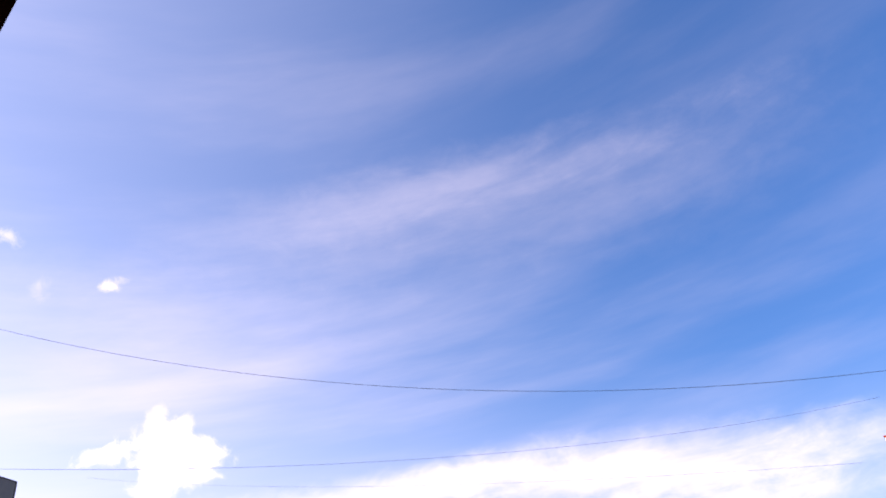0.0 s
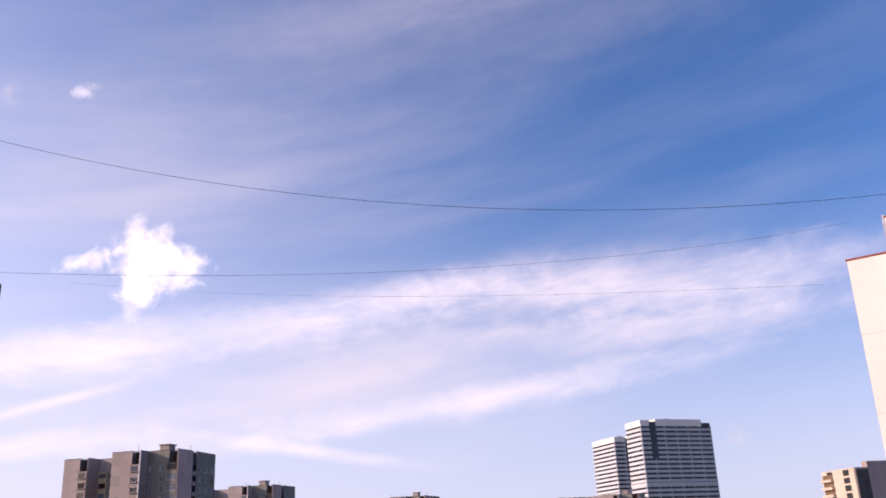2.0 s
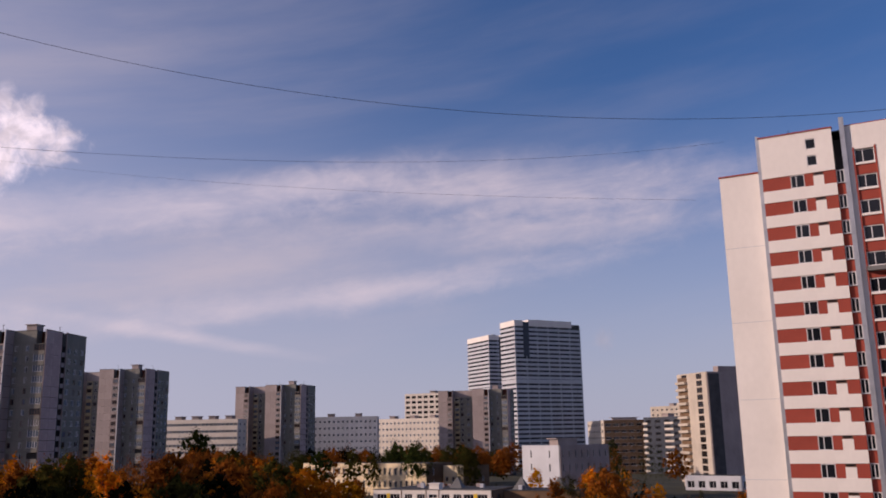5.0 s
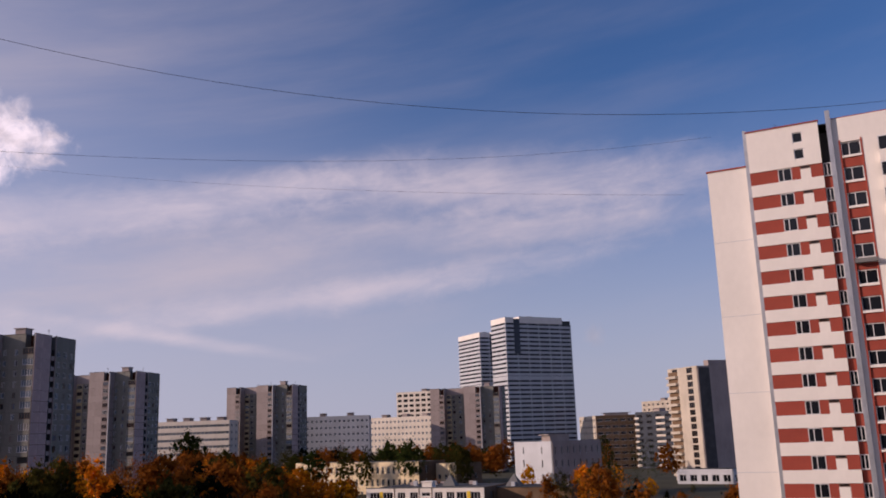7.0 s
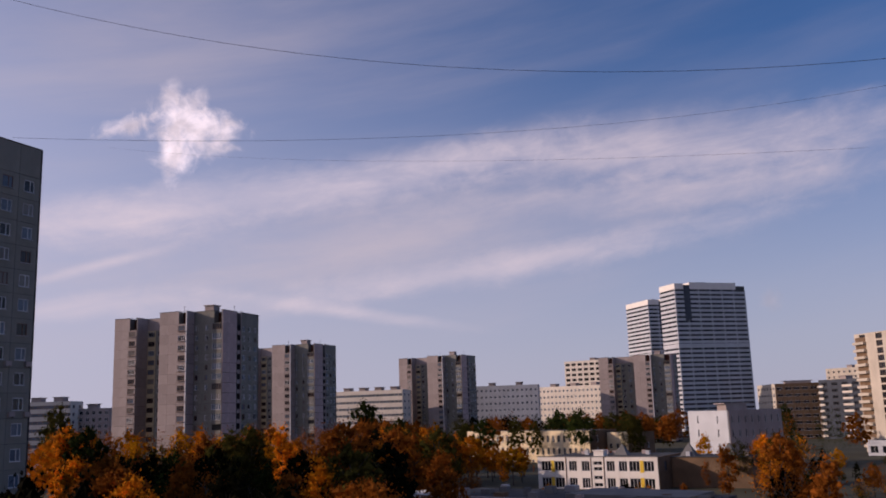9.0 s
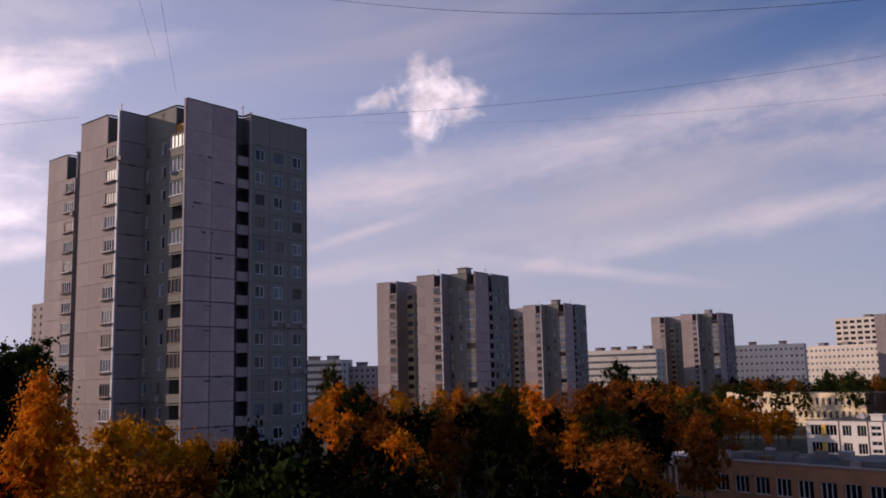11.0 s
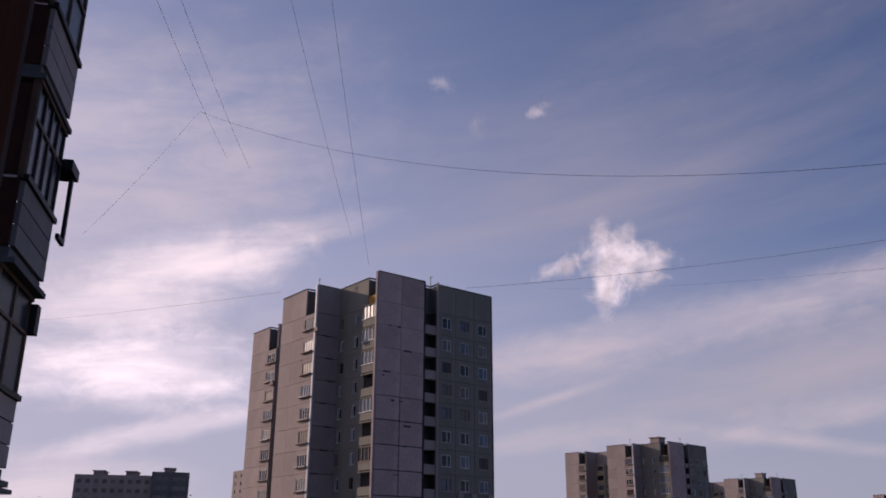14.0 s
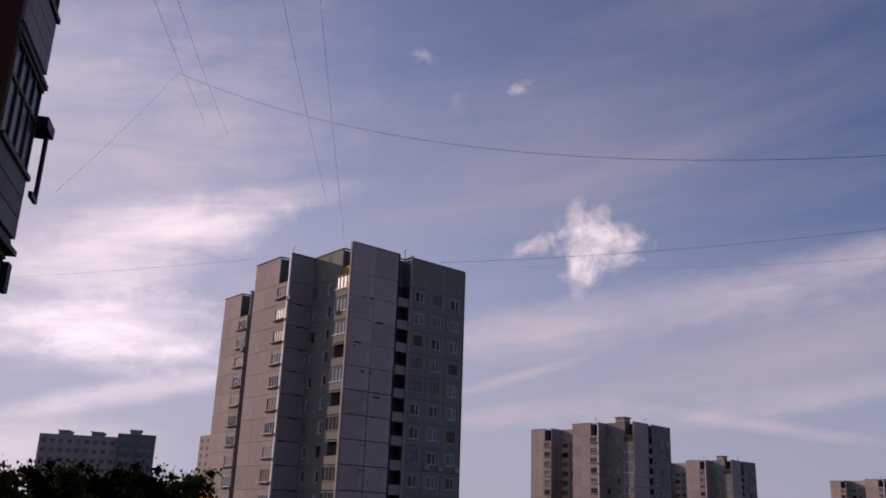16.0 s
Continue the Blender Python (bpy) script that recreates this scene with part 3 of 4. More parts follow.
SLAB = "nine-storey panel slab blocks"
block("apartment_block", "shaded blue-grey nine-storey panel slab block", at(0.95, 524), at(-3.06, 520), 12, -6.6, height(1.5, 522), LIGHTGREY, 9, 14, group=SLAB, pane=SKYPANE)
block("apartment_block", "sunlit white nine-storey panel slab block", at(-3.1, 566), at(-7.35, 544), 12, -7.0, height(1.32, 555), PLASTER, 9, 17, group=SLAB, roofbits=3, pane=SKYPANE)
block("apartment_block", "sunlit pale nine-storey slab block behind trees", at(9.9, 480), at(5.6, 465), 12, -5.8, height(1.45, 470), PLASTER, 9, 18, (2.0, 1.3), group=SLAB, roofbits=4, pane=SKYPANE, frame=BEIGE)
block("apartment_block", "sunlit pale slab block behind an orange tree", at(28.4, 380), at(25.6, 372), 12, -4.6, height(1.3, 374), PLASTER, 9, 10, (2.2, 1.3), pane=SKYPANE, frame=BRICK, group=SLAB, roofbits=2)
block("apartment_block", "shaded dark slab block beyond the towers", at(25.5, 380), at(23.4, 376), 12, -4.6, height(0.85, 378), GREY, 9, 6, group=SLAB, roofbits=1)
block("apartment_block", "tall beige apartment block with dark balcony rows", at(-4.85, 600), at(-8.3, 585), 16, -7, height(2.9, 590), PLASTER, 15, 9, (3.0, 1.7), roofbits=1, frame=BROWN)
# cream buildings with brown right-hand ends: shade is put into the colour
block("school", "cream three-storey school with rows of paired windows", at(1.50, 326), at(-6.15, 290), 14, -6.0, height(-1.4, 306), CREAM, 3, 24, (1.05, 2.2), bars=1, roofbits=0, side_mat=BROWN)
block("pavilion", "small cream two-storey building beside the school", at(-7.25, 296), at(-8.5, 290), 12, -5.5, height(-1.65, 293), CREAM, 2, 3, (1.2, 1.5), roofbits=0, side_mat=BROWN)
block("office_block", "pale blue-grey windowless block with narrow window strips", at(-12.25, 258), at(-14.55, 246), 18, -3.2, height(-0.5, 250), LIGHTGREY, 4, 2, (0.5, 2.0), bars=0, roofbits=1, side_cols=8, side_mat=GREY)
# end wall greyer than the beige front: its shade is put into the colour
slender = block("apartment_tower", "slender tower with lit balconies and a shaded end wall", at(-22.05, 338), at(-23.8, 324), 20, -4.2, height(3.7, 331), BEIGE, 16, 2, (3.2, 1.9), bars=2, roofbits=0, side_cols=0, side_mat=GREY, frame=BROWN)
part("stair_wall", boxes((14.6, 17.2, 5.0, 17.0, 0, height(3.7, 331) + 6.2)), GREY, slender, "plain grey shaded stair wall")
SLEN = math.hypot(at(-22.05, 338)[0] - at(-23.8, 324)[0], at(-22.05, 338)[1] - at(-23.8, 324)[1])
# plate on the wall face: the recess's darkness is put into its colour
part("dark_slot", boxes((SLEN + 0.26, SLEN + 0.4, 0.3, 4.8, 0, height(3.7, 331) + 3.6)), DARKCORE, slender, "dark strip standing in for a shadowed recess beside the end wall")
for k in range(15):
    part("balcony", boxes((0.3, 6.0, -1.4, -0.26, 1.6 + k * 2.45, 2.5 + k * 2.45)), BEIGE, slender)
    # brown strip that paints the loggia's shade between two balconies
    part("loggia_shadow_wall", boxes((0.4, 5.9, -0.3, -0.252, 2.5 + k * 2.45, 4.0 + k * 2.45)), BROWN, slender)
block("pavilion", "low pale pavilion at the foot of the slender tower", at(-22.1, 312), at(-25.3, 304), 10, -4.0, height(-2.45, 308), LIGHTGREY, 1, 5, (2.4, 2.2), roofbits=0)
# brown side wall paints the shaded side of the beige block
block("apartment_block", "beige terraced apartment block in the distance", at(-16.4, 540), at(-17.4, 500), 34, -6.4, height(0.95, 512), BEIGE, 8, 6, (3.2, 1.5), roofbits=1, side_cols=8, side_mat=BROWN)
glazed = block("apartment_block", "dark glazed block with white balcony bands", at(-19.85, 500), at(-22.1, 486), 14, -6.2, height(1.1, 493), NAVY, 9, 4, (3.4, 1.6), bars=3, roofbits=1, frame=DARKCORE)
for k in range(9):
    z = 1.0 + k * 3.1
    part("balcony_band", boxes((-0.3, 2.6, -0.9, -0.26, z, z + 1.1)), PLASTER, glazed)
    part("balcony_band", boxes((13.6, 19.2, -0.9, -0.26, z, z + 1.1)), PLASTER, glazed)
block("apartment_block", "distant cream block behind the slender tower", at(-20.3, 640), at(-22.6, 620), 14, -8, height(1.75, 630), BEIGE, 12, 8, (1.6, 1.5), roofbits=1)
block("apartment_block", "distant pale housing block above the trees", at(53.0, 330), at(48.75, 326), 18, -4.0, height(4.45, 327), GREY, 14, 9, (1.5, 1.4), bars=1, roofbits=2, frame=CLAD, pane=PALEPANE)
block("apartment_block", "distant grey block with long dark window bands", at(48.7, 322), at(46.6, 322), 18, -4.0, height(4.7, 322), CORE, 14, 2, (4.6, 1.5), bars=3, roofbits=1, frame=CORE, pane=CLAD)
block("apartment_block", "distant pale house half hidden by the poplars", at(43.95, 420), at(43.3, 410), 14, -5.0, height(4.9, 415), GREY, 16, 2, (1.5, 1.6), roofbits=0)
def kindergarten():
    p0, p1 = at(-2.85, 190), at(-10.2, 180)
    L = math.hypot(p1[0] - p0[0], p1[1] - p0[1])
    t = thing("kindergarten", "white two-storey kindergarten with yellow window panels", "school building", wall_pose(p0, p1, -3.0))
    h = height(-3.1, 185) + 3.0
    part("body", boxes((0.05, L - 0.05, 0.05, 18, -2, h - 0.3)), DARKCORE, t)
    part("roof", boxes((0, L, 0, 18, h - 0.3, h - 0.15)), ROOF, t)
    wins = []
    for x, w in ((0.8, 2.0), (3.6, 2.0), (6.6, 1.6), (9.2, 1.6), (14.2, 1.6), (16.6, 1.6), (18.6, 2.0), (21.4, 1.9)):
        wins += [(x, x + w, z, z + 2.0) for z in (0.9, 4.2)]
    wins += [(11.6, 13.3, z, z + 0.75) for z in (1.2, 2.6, 4.3, 5.4)]
    k = L / 24.0
    wins = [(q[0] * k, q[1] * k, q[2], q[3]) for q in wins if q[3] < h - 0.3]
    part("wall", slab_panel(L, h, wins, 0.25, 0.0), WHITE, t)
    for q in wins:
        w = window_part(q[1] - q[0], q[3] - q[2], t, 2 if q[3] - q[2] > 1 else 1, 0.5, sill=False)
        w.matrix_basis = pose(q[0], -0.03, q[2])
    for x in (2.85, 20.65):
        for z in (0.9, 4.2):
            part("yellow_panel", boxes((x * k, (x + 0.7) * k, -0.3, -0.2, z - 0.2, z + 2.1)), BRIGHTYELLOW, t)
    for x in (5.9, 11.0, 13.6):
        part("downpipe", boxes((x * k, x * k + 0.12, -0.36, -0.24, 0, h)), BROWN, t)
    part("coping", boxes((-0.1, L + 0.1, -0.35, 0.1, h, h + 0.16)), CORE, t)
    part("roof_turret", boxes((11.4 * k, 13.4 * k, 0.5, 2.5, h - 0.2, h + 1.1), (11.2 * k, 13.6 * k, 0.3, 2.7, h + 1.1, h + 1.3)), WHITE, t)
    # side wall and rear wing in brown: their shade is put into the colour
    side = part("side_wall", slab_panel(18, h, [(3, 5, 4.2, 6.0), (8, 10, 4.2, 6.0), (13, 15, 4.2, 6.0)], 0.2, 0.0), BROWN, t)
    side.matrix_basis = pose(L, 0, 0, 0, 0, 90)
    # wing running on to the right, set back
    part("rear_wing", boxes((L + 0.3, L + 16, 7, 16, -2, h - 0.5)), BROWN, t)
    part("rear_roof", boxes((L + 0.2, L + 16.1, 6.9, 16.1, h - 0.5, h - 0.35)), ROOF, t)
    rng = random.Random(8)
    for i in range(9):
        x, y = rng.uniform(2, L + 14), rng.uniform(8, 15)
        part("roof_vent", boxes((x, x + 0.8, y, y + 0.8, h - 0.4, h + rng.uniform(0.4, 0.9))), LIGHTGREY if i % 2 else GREY, t)
    for x in (13.6 * k, L + 3, L + 11):
        bm = bmesh.new()
        v = [bm.verts.new(c) for c in ((x - 1.6, 9, h - 0.4), (x + 1.6, 9, h - 0.4), (x + 1.6, 12, h - 0.4), (x - 1.6, 12, h - 0.4), (x, 10.5, h + 2.2))]
        for q in ((0, 1, 4), (1, 2, 4), (2, 3, 4), (3, 0, 4), (3, 2, 1, 0)):
            bm.faces.new([v[i] for i in q])
        part("pyramid_rooflight", bm, CORE, t)
    return t


def brick_building():
    p0, p1 = at(5.4, 120), at(-12.0, 100)
    L = math.hypot(p1[0] - p0[0], p1[1] - p0[1])
    t = thing("brick_pavilion", "low orange brick building with a flat felt roof", "building", wall_pose(p0, p1, -1.6))
    h = height(-5.2, 118) + 1.6
    part("body", boxes((2.0, L, 0.05, 14, -2, h - 0.3)), DARKCORE, t)
    part("roof", boxes((1.8, L, 0, 14, h - 0.3, h - 0.12)), ROOF, t)
    n = 12
    pitch = (L - 6) / n
    wins = [(5 + i * pitch, 5 + i * pitch + 1.9, 1.3, 3.3) for i in range(n)]
    part("wall", slab_panel(L, h, wins, 0.3, 0.0), BRICK, t)
    for q in wins:
        w = window_part(q[1] - q[0], q[3] - q[2], t, 2, 0.5, sill=True)
        w.matrix_basis = pose(q[0], -0.03, q[2])
    part("coping", boxes((-0.1, L, -0.42, 0.15, h, h + 0.22)), GREY, t)
    # white rounded porch at the end
    part("porch", prism([(2.4, 8), (-2.2, 8), (-2.2, 1.0), (-1.6, -0.4), (-0.2, -0.9), (2.4, -0.9)], h - 0.9, h + 0.1), WHITE, t, "white rounded porch roof")
    for i in range(5):
        part("porch_column", boxes((-1.9 + i * 0.95, -1.7 + i * 0.95, -0.6, -0.4, -1, h - 0.9)), WHITE, t)
    part("porch_wall", boxes((-1.9, 2.0, 0.2, 7.5, -1, h - 0.9)), CORE, t)
    rng = random.Random(21)
    for i in range(18):
        x, y = rng.uniform(3, L - 2), rng.uniform(1.5, 12)
        w = rng.uniform(0.5, 1.6)
        part("roof_vent", boxes((x, x + w, y, y + w * 0.8, h - 0.2, h + rng.uniform(0.3, 0.9))), rng.choice((GREY, CORE, METAL, BROWN)), t)
    part("roof_deck", boxes((L * 0.55, L * 0.95, 4, 12, h - 0.1, h + 0.5)), CORE, t)
    return t


kindergarten()
brick_building()


# ---------------------------------------------------------------- white high-rise pair
def high_rise(label, p0, p1, depth, z0, z1, rows, notch):
    L = math.hypot(p1[0] - p0[0], p1[1] - p0[1])
    t = thing("high_rise", label, "high-rise", wall_pose(p0, p1, z0), "white high-rises")
    h = z1 - z0
    part("body", boxes((0.2, L - 0.2, 0.2, depth - 0.2, 0, h - 1.5)), GLASS, t, "dark glazing between white bands")
    st = (h - 4) / rows
    band = part("spandrel", boxes((0, L, 0, depth, 0, st * 0.56)), LIGHTGREY, t)
    for k in range(1, rows):
        again(band, pose(0, 0, k * st))
    part("crown", boxes((0, notch[0], 0, depth, h - 4, h), (notch[1], L * 0.87, 0, depth, h - 4, h + 0.8), (L * 0.87, L, 0.4, depth, h - 5, h - 3.2)), WHITE, t)
    # plate proud of the face; the slot's shadow is put into its colour
    part("notch", boxes((notch[0], notch[1], -0.15, 0.2, h - 26, h - 1)), NAVY, t, "dark plate standing in for a shadowed slot")
    n = max(3, int(L / 9))
    for i in range(n + 1):
        x = i * (L - 0.5) / n
        part("fin", boxes((x, x + 0.6, -0.06, 0.3, 0, h - 4)), LIGHTGREY, t)
    part("belt", boxes((-0.1, L + 0.1, -0.2, depth, h * 0.58, h * 0.58 + 1.8)), LIGHTGREY, t)
    part("plant_room", boxes((L * 0.38, L * 0.5, depth * 0.3, depth * 0.7, h, h + 2)), METAL, t)
    return t


def beside(p, turn, length):
    return (p[0] + length * math.cos(radians(turn)), p[1] + length * math.sin(radians(turn)))


CORNER = at(-12.0, 630)
high_rise("tall white high-rise with horizontal window bands", CORNER, beside(CORNER, 20, 57), 20, -8, height(7.42, 632), 32, (7, 12))
CORNER = at(-10.3, 722)
high_rise("white high-rise standing behind its twin", CORNER, beside(CORNER, 20, 26), 36, -9, height(6.5, 725), 32, (10, 13))


# ---------------------------------------------------------------- white and red tower
def red_tower():
    st, top = 2.65, 45.8
    t = thing("apartment_tower", "white apartment tower with brick-red bands under the windows", "apartment building", pose(45.2, 84.7, -1.2, 0, 0, -35))
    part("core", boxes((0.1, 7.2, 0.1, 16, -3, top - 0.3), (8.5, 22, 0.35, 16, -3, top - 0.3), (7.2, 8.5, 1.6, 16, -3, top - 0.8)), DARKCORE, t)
    part("end_wing", boxes((-4.4, 0.05, 0.7, 15, -3, top - 3.45)), WHITE, t, "blank white rendered wing")
    part("wing_cap", boxes((-4.5, 0.0, 0.6, 15.1, top - 3.45, top - 3.3)), RED, t)
    part("edge_strip", boxes((-0.25, 0.1, -0.12, 0.8, -3, top + 0.35)), METAL, t)
    rows = 17
    z_top = top - 4.45
    win = (2.9, 0.0, 1.25, 1.45)
    band = part("white_band", boxes((0.1, 7.2, -0.2, 0.1, -1.26, 0)), WHITE, t)
    redl = part("red_panel", boxes((0.1, 2.85, -0.12, 0.1, 0.02, 1.37)), RED, t)
    redm = part("red_panel", boxes((4.2, 5.05, -0.12, 0.1, 0.02, 1.37)), RED, t)
    redr = part("red_panel", boxes((6.05, 7.2, -0.12, 0.1, 0.02, 1.37)), RED, t)
    pier = part("white_panel", boxes((5.05, 6.05, -0.14, 0.1, 0.0, 1.04)), WHITE, t)
    vent = part("vent_window", window_mesh(1.0, 0.33, 0, sill=False), (WOODFRAME, GLASS), t)
    w1 = window_part(1.33, 1.37, t, 1, 0.4, sill=False)
    slot = part("slot_panel", boxes((7.2, 8.0, 0.2, 0.5, 0.0, 1.3)), RED, t)
    slotw = window_part(0.75, 1.4, t, 1, 0.5)
    col = [(band, (0, 0, 0)), (redl, (0, 0, 0)), (redm, (0, 0, 0)), (redr, (0, 0, 0)), (pier, (0, 0, 0)), (vent, (5.05, 0, 1.06)), (w1, (2.86, 0, 0)),
           (slot, (0, 0, -1.35)), (slotw, (7.22, 0.3, 0))]
    for k in range(rows):
        for ob, (x, y, z) in col:
            m = pose(x, y, z + z_top - 1.39 - k * st)
            if k == 0:
                ob.matrix_basis = m
            else:
                again(ob, m)
    # blank top with two small windows
    holes = [(4.55, 5.5, 2.55, 3.65), (4.55, 5.5, 0.75, 1.85)]
    head = part("blank_wall", slab_panel(7.1, 4.45, holes, 0.2, 0.0), WHITE, t)
    head.matrix_basis = pose(0.1, 0, top - 4.45)
    for q in holes:
        w = window_part(0.95, 1.1, t, 0, sill=False)
        w.matrix_basis = pose(0.1 + q[0], 0, top - 4.45 + q[2])
    part("cornice", boxes((0, 7.3, -0.3, 0.4, top, top + 0.12), (8.4, 22, 0.1, 1.0, top, top + 0.12)), RED, t)
    part("column", boxes((8.0, 8.45, -0.45, 0.5, -3, top + 0.9)), METAL, t, "tall pale metal-clad rib")
    # second bay: windows with red aprons between ribs, then glazed balconies
    part("upper_wall", boxes((8.45, 22, 0.0, 0.35, top - 2.6, top)), WHITE, t)
    for xa, xb in ((8.45, 9.1), (10.95, 12.5)):
        part("rib", boxes((xa, xb, -0.02, 0.35, -3, top - 2.6)), WHITE, t)
    part("red_strip", boxes((8.95, 9.1, -0.08, -0.02, -3, top - 2.4)), RED, t)
    part("red_strip", boxes((10.95, 11.1, -0.08, -0.02, -3, top - 2.4)), RED, t)
    apron = part("apron", boxes((9.1, 10.95, 0.1, 0.35, 0, 1.0)), RED, t)
    sill = part("sill", boxes((9.1, 10.95, -0.06, 0.35, 1.0, 1.2)), WHITE, t)
    bw = window_part(1.8, 1.4, t, 1, 0.4, sill=False)
    bal = part("balcony", boxes((12.5, 16.0, -0.9, 0.3, 0, 1.05), (12.5, 16.0, -0.9, 0.35, -0.16, -0.01)), WHITE, t)
    part("glazing", boxes((12.55, 15.95, -0.82, -0.78, 1.05, 2.45)), GLASS, bal)
    for x in (12.5, 13.4, 14.2, 15.0, 15.93):
        part("mullion", boxes((x, x + 0.08, -0.87, -0.76, 1.05, 2.45)), FRAME, bal)
    part("head", boxes((12.5, 16.0, -0.9, -0.74, 2.37, 2.48)), FRAME, bal)
    part("blank_wall", boxes((16, 22, -0.02, 0.35, -3, top - 2.6)), WHITE, t)
    for k in range(16):
        z = top - 2.6 - (k + 1) * st
        for ob, m in ((apron, pose(0, 0, z)), (sill, pose(0, 0, z)), (bw, pose(9.12, 0.3, z + 1.22)), (bal, pose(0, 0, z))):
            if k == 0:
                ob.matrix_basis = m
            else:
                again(ob, m)
    z = top - 2.6 - 5 * st
    part("basket", boxes((9.0, 11.1, -0.75, -0.05, z + 0.62, z + 0.7), (9.0, 11.1, -0.75, -0.7, z + 0.7, z + 1.05), (9.0, 9.06, -0.75, -0.05, z + 0.7, z + 1.05), (11.04, 11.1, -0.75, -0.05, z + 0.7, z + 1.05)), CORE, t, "metal basket under a window")
    for zc in range(1, 6):
        part("panel_joint", boxes((-4.42, 0.0, 0.685, 0.705, top - 3.4 - zc * 7.95, top - 3.36 - zc * 7.95)), LIGHTGREY, t)
    part("roof", boxes((0.2, 22, 0.4, 16, top - 0.3, top - 0.2)), ROOF, t)
    part("aerial", boxes((3.0, 3.06, 1, 1.06, top, top + 0.8), (2.7, 3.4, 1, 1.05, top + 0.5, top + 0.55)), BLACKMETAL, t)
    return t


red_tower()


# ---------------------------------------------------------------- own building with the neighbours' balconies
def own_building():
    base = pose(0, 0, 0, 0, 0, 132)      # local x along the facade, local y into the house
    t = thing("panel_house", "shaded panel house with a stack of enclosed balconies", "apartment building", base)
    w, x0, x1 = 3.6, 12.2, 13.95
    part("wall", boxes((10.4, 16.4, w + 1.3, w + 1.6, -1, 46)), GREY, t)
    part("body", boxes((-14, 16.3, w + 1.6, w + 14, -1, 45.6)), CORE, t)
    part("pilaster", boxes((9.8, 10.15, 3.2, 3.5, -1, 46)), DIRTY, t, "dirty rendered pilaster")
    part("downpipe", boxes((9.7, 9.8, 3.3, 3.4, -1, 46)), DIRTY, t)
    rng = random.Random(4)
    for k in range(-5, 11):
        z = H + 1.13 + 2.8 * k
        b = part("balcony", boxes((x0, x1, w, w + 1.3, -0.16, 0.0), (x0 - 0.05, x1 + 0.05, w - 0.1, w + 1.3, -0.24, -0.16)), CORE, t)
        b.matrix_basis = pose(0, {-1: 0.26, 0: 0.10}.get(k, 0.0), z)
        clad = PALECLAD if k != 1 else CLAD
        for i in range(3):
            part("cladding", boxes((x0 + 0.02, x1, w - 0.05, w + 0.02, 0.02 + i * 0.325, 0.325 + i * 0.325)), clad, b)
        part("rail", boxes((x0 - 0.03, x1 + 0.03, w - 0.1, w + 0.06, 0.98, 1.06)), BLACKMETAL, b)
        part("end_panel", boxes((x0 - 0.02, x0 + 0.02, w + 0.02, w + 1.28, 0.0, 1.0)), NICHE if k != -1 else CLAD, b)
        if k == -1:
            # white plastic bay below the eye
            part("bay_frame", boxes((x0 - 0.02, x1, w - 0.14, w - 0.06, 1.06, 1.16), (x0 - 0.02, x1, w - 0.14, w - 0.06, 2.36, 2.46),
                                    (x0 - 0.02, x0 + 0.09, w - 0.14, w - 0.06, 1.16, 2.36), (x1 - 0.1, x1, w - 0.14, w - 0.06, 1.16, 2.36),
                                    (x0 + 1.05, x0 + 1.17, w - 0.14, w - 0.06, 1.16, 2.36)), FRAME, b, "white plastic window frame")
            part("glazing", boxes((x0 + 0.05, x1 - 0.05, w - 0.1, w - 0.08, 1.12, 2.4)), GLASS, b)
            part("side_wall", boxes((x0 - 0.04, x0, w - 0.06, w + 1.28, 1.06, 2.46)), CLAD, b)
            part("sill", boxes((x0 - 0.1, x1 + 0.12, w - 0.34, w - 0.06, 1.0, 1.06)), METAL, b)
            part("canopy", boxes((x0 - 0.1, x1 + 0.15, w - 0.3, w + 1.2, 2.47, 2.53)), CORE, b)
        else:
            n = 2 if k in (0, 2) else 4
            for i in range(n + 1):
                x = x0 + (x1 - x0 - 0.06) * i / n
                part("mullion", boxes((x, x + 0.06, w - 0.04, w + 0.03, 1.06, 2.55)), WOODFRAME if k != 1 else BLACKMETAL, b)
            part("transom", boxes((x0, x1, w - 0.04, w + 0.03, 1.95, 2.0)), WOODFRAME, b)
            part("head", boxes((x0 - 0.03, x1 + 0.03, w - 0.06, w + 0.06, 2.5, 2.62)), WOODFRAME, b)
            part("glazing", boxes((x0 + 0.02, x1 - 0.02, w - 0.01, w + 0.01, 1.06, 2.5)), DULLGLASS, b)
            part("side_glazing", boxes((x0, x0 + 0.03, w + 0.06, w + 1.25, 1.06, 2.5)), CURTAIN if k == 0 else NICHE, b, "yellowish curtain behind side glass" if k == 0 else "")
            part("corner_post", boxes((x0 - 0.03, x0 + 0.05, w - 0.03, w + 0.06, 1.0, 2.55)), WOODFRAME, b)
        if k in (1, 3, 0):
            zb = 0.75 if k != 0 else -0.45
            part("bracket", boxes((x1 + 0.02, x1 + 0.42, w - 0.16, w - 0.1, zb, zb + 0.08), (x1 + 0.34, x1 + 0.42, w - 0.16, w - 0.1, zb, zb + 1.25),
                                  (x1 + 0.02, x1 + 0.55, w - 0.2, w + 0.1, zb + 1.18, zb + 1.36)) if k != 0 else
                 boxes((x1 - 0.05, x1 + 0.16, w - 0.14, w + 0.1, 2.0, 2.45)), BLACKMETAL, b, "black steel drying-line bracket")
    # the eye's own balcony: timber post, slab overhead, parapet below
    part("timber_post", boxes((0.95, 1.05, 0.32, 0.36, H - 1.2, H + 1.55)), WOOD, t, "dark reddish timber window post")
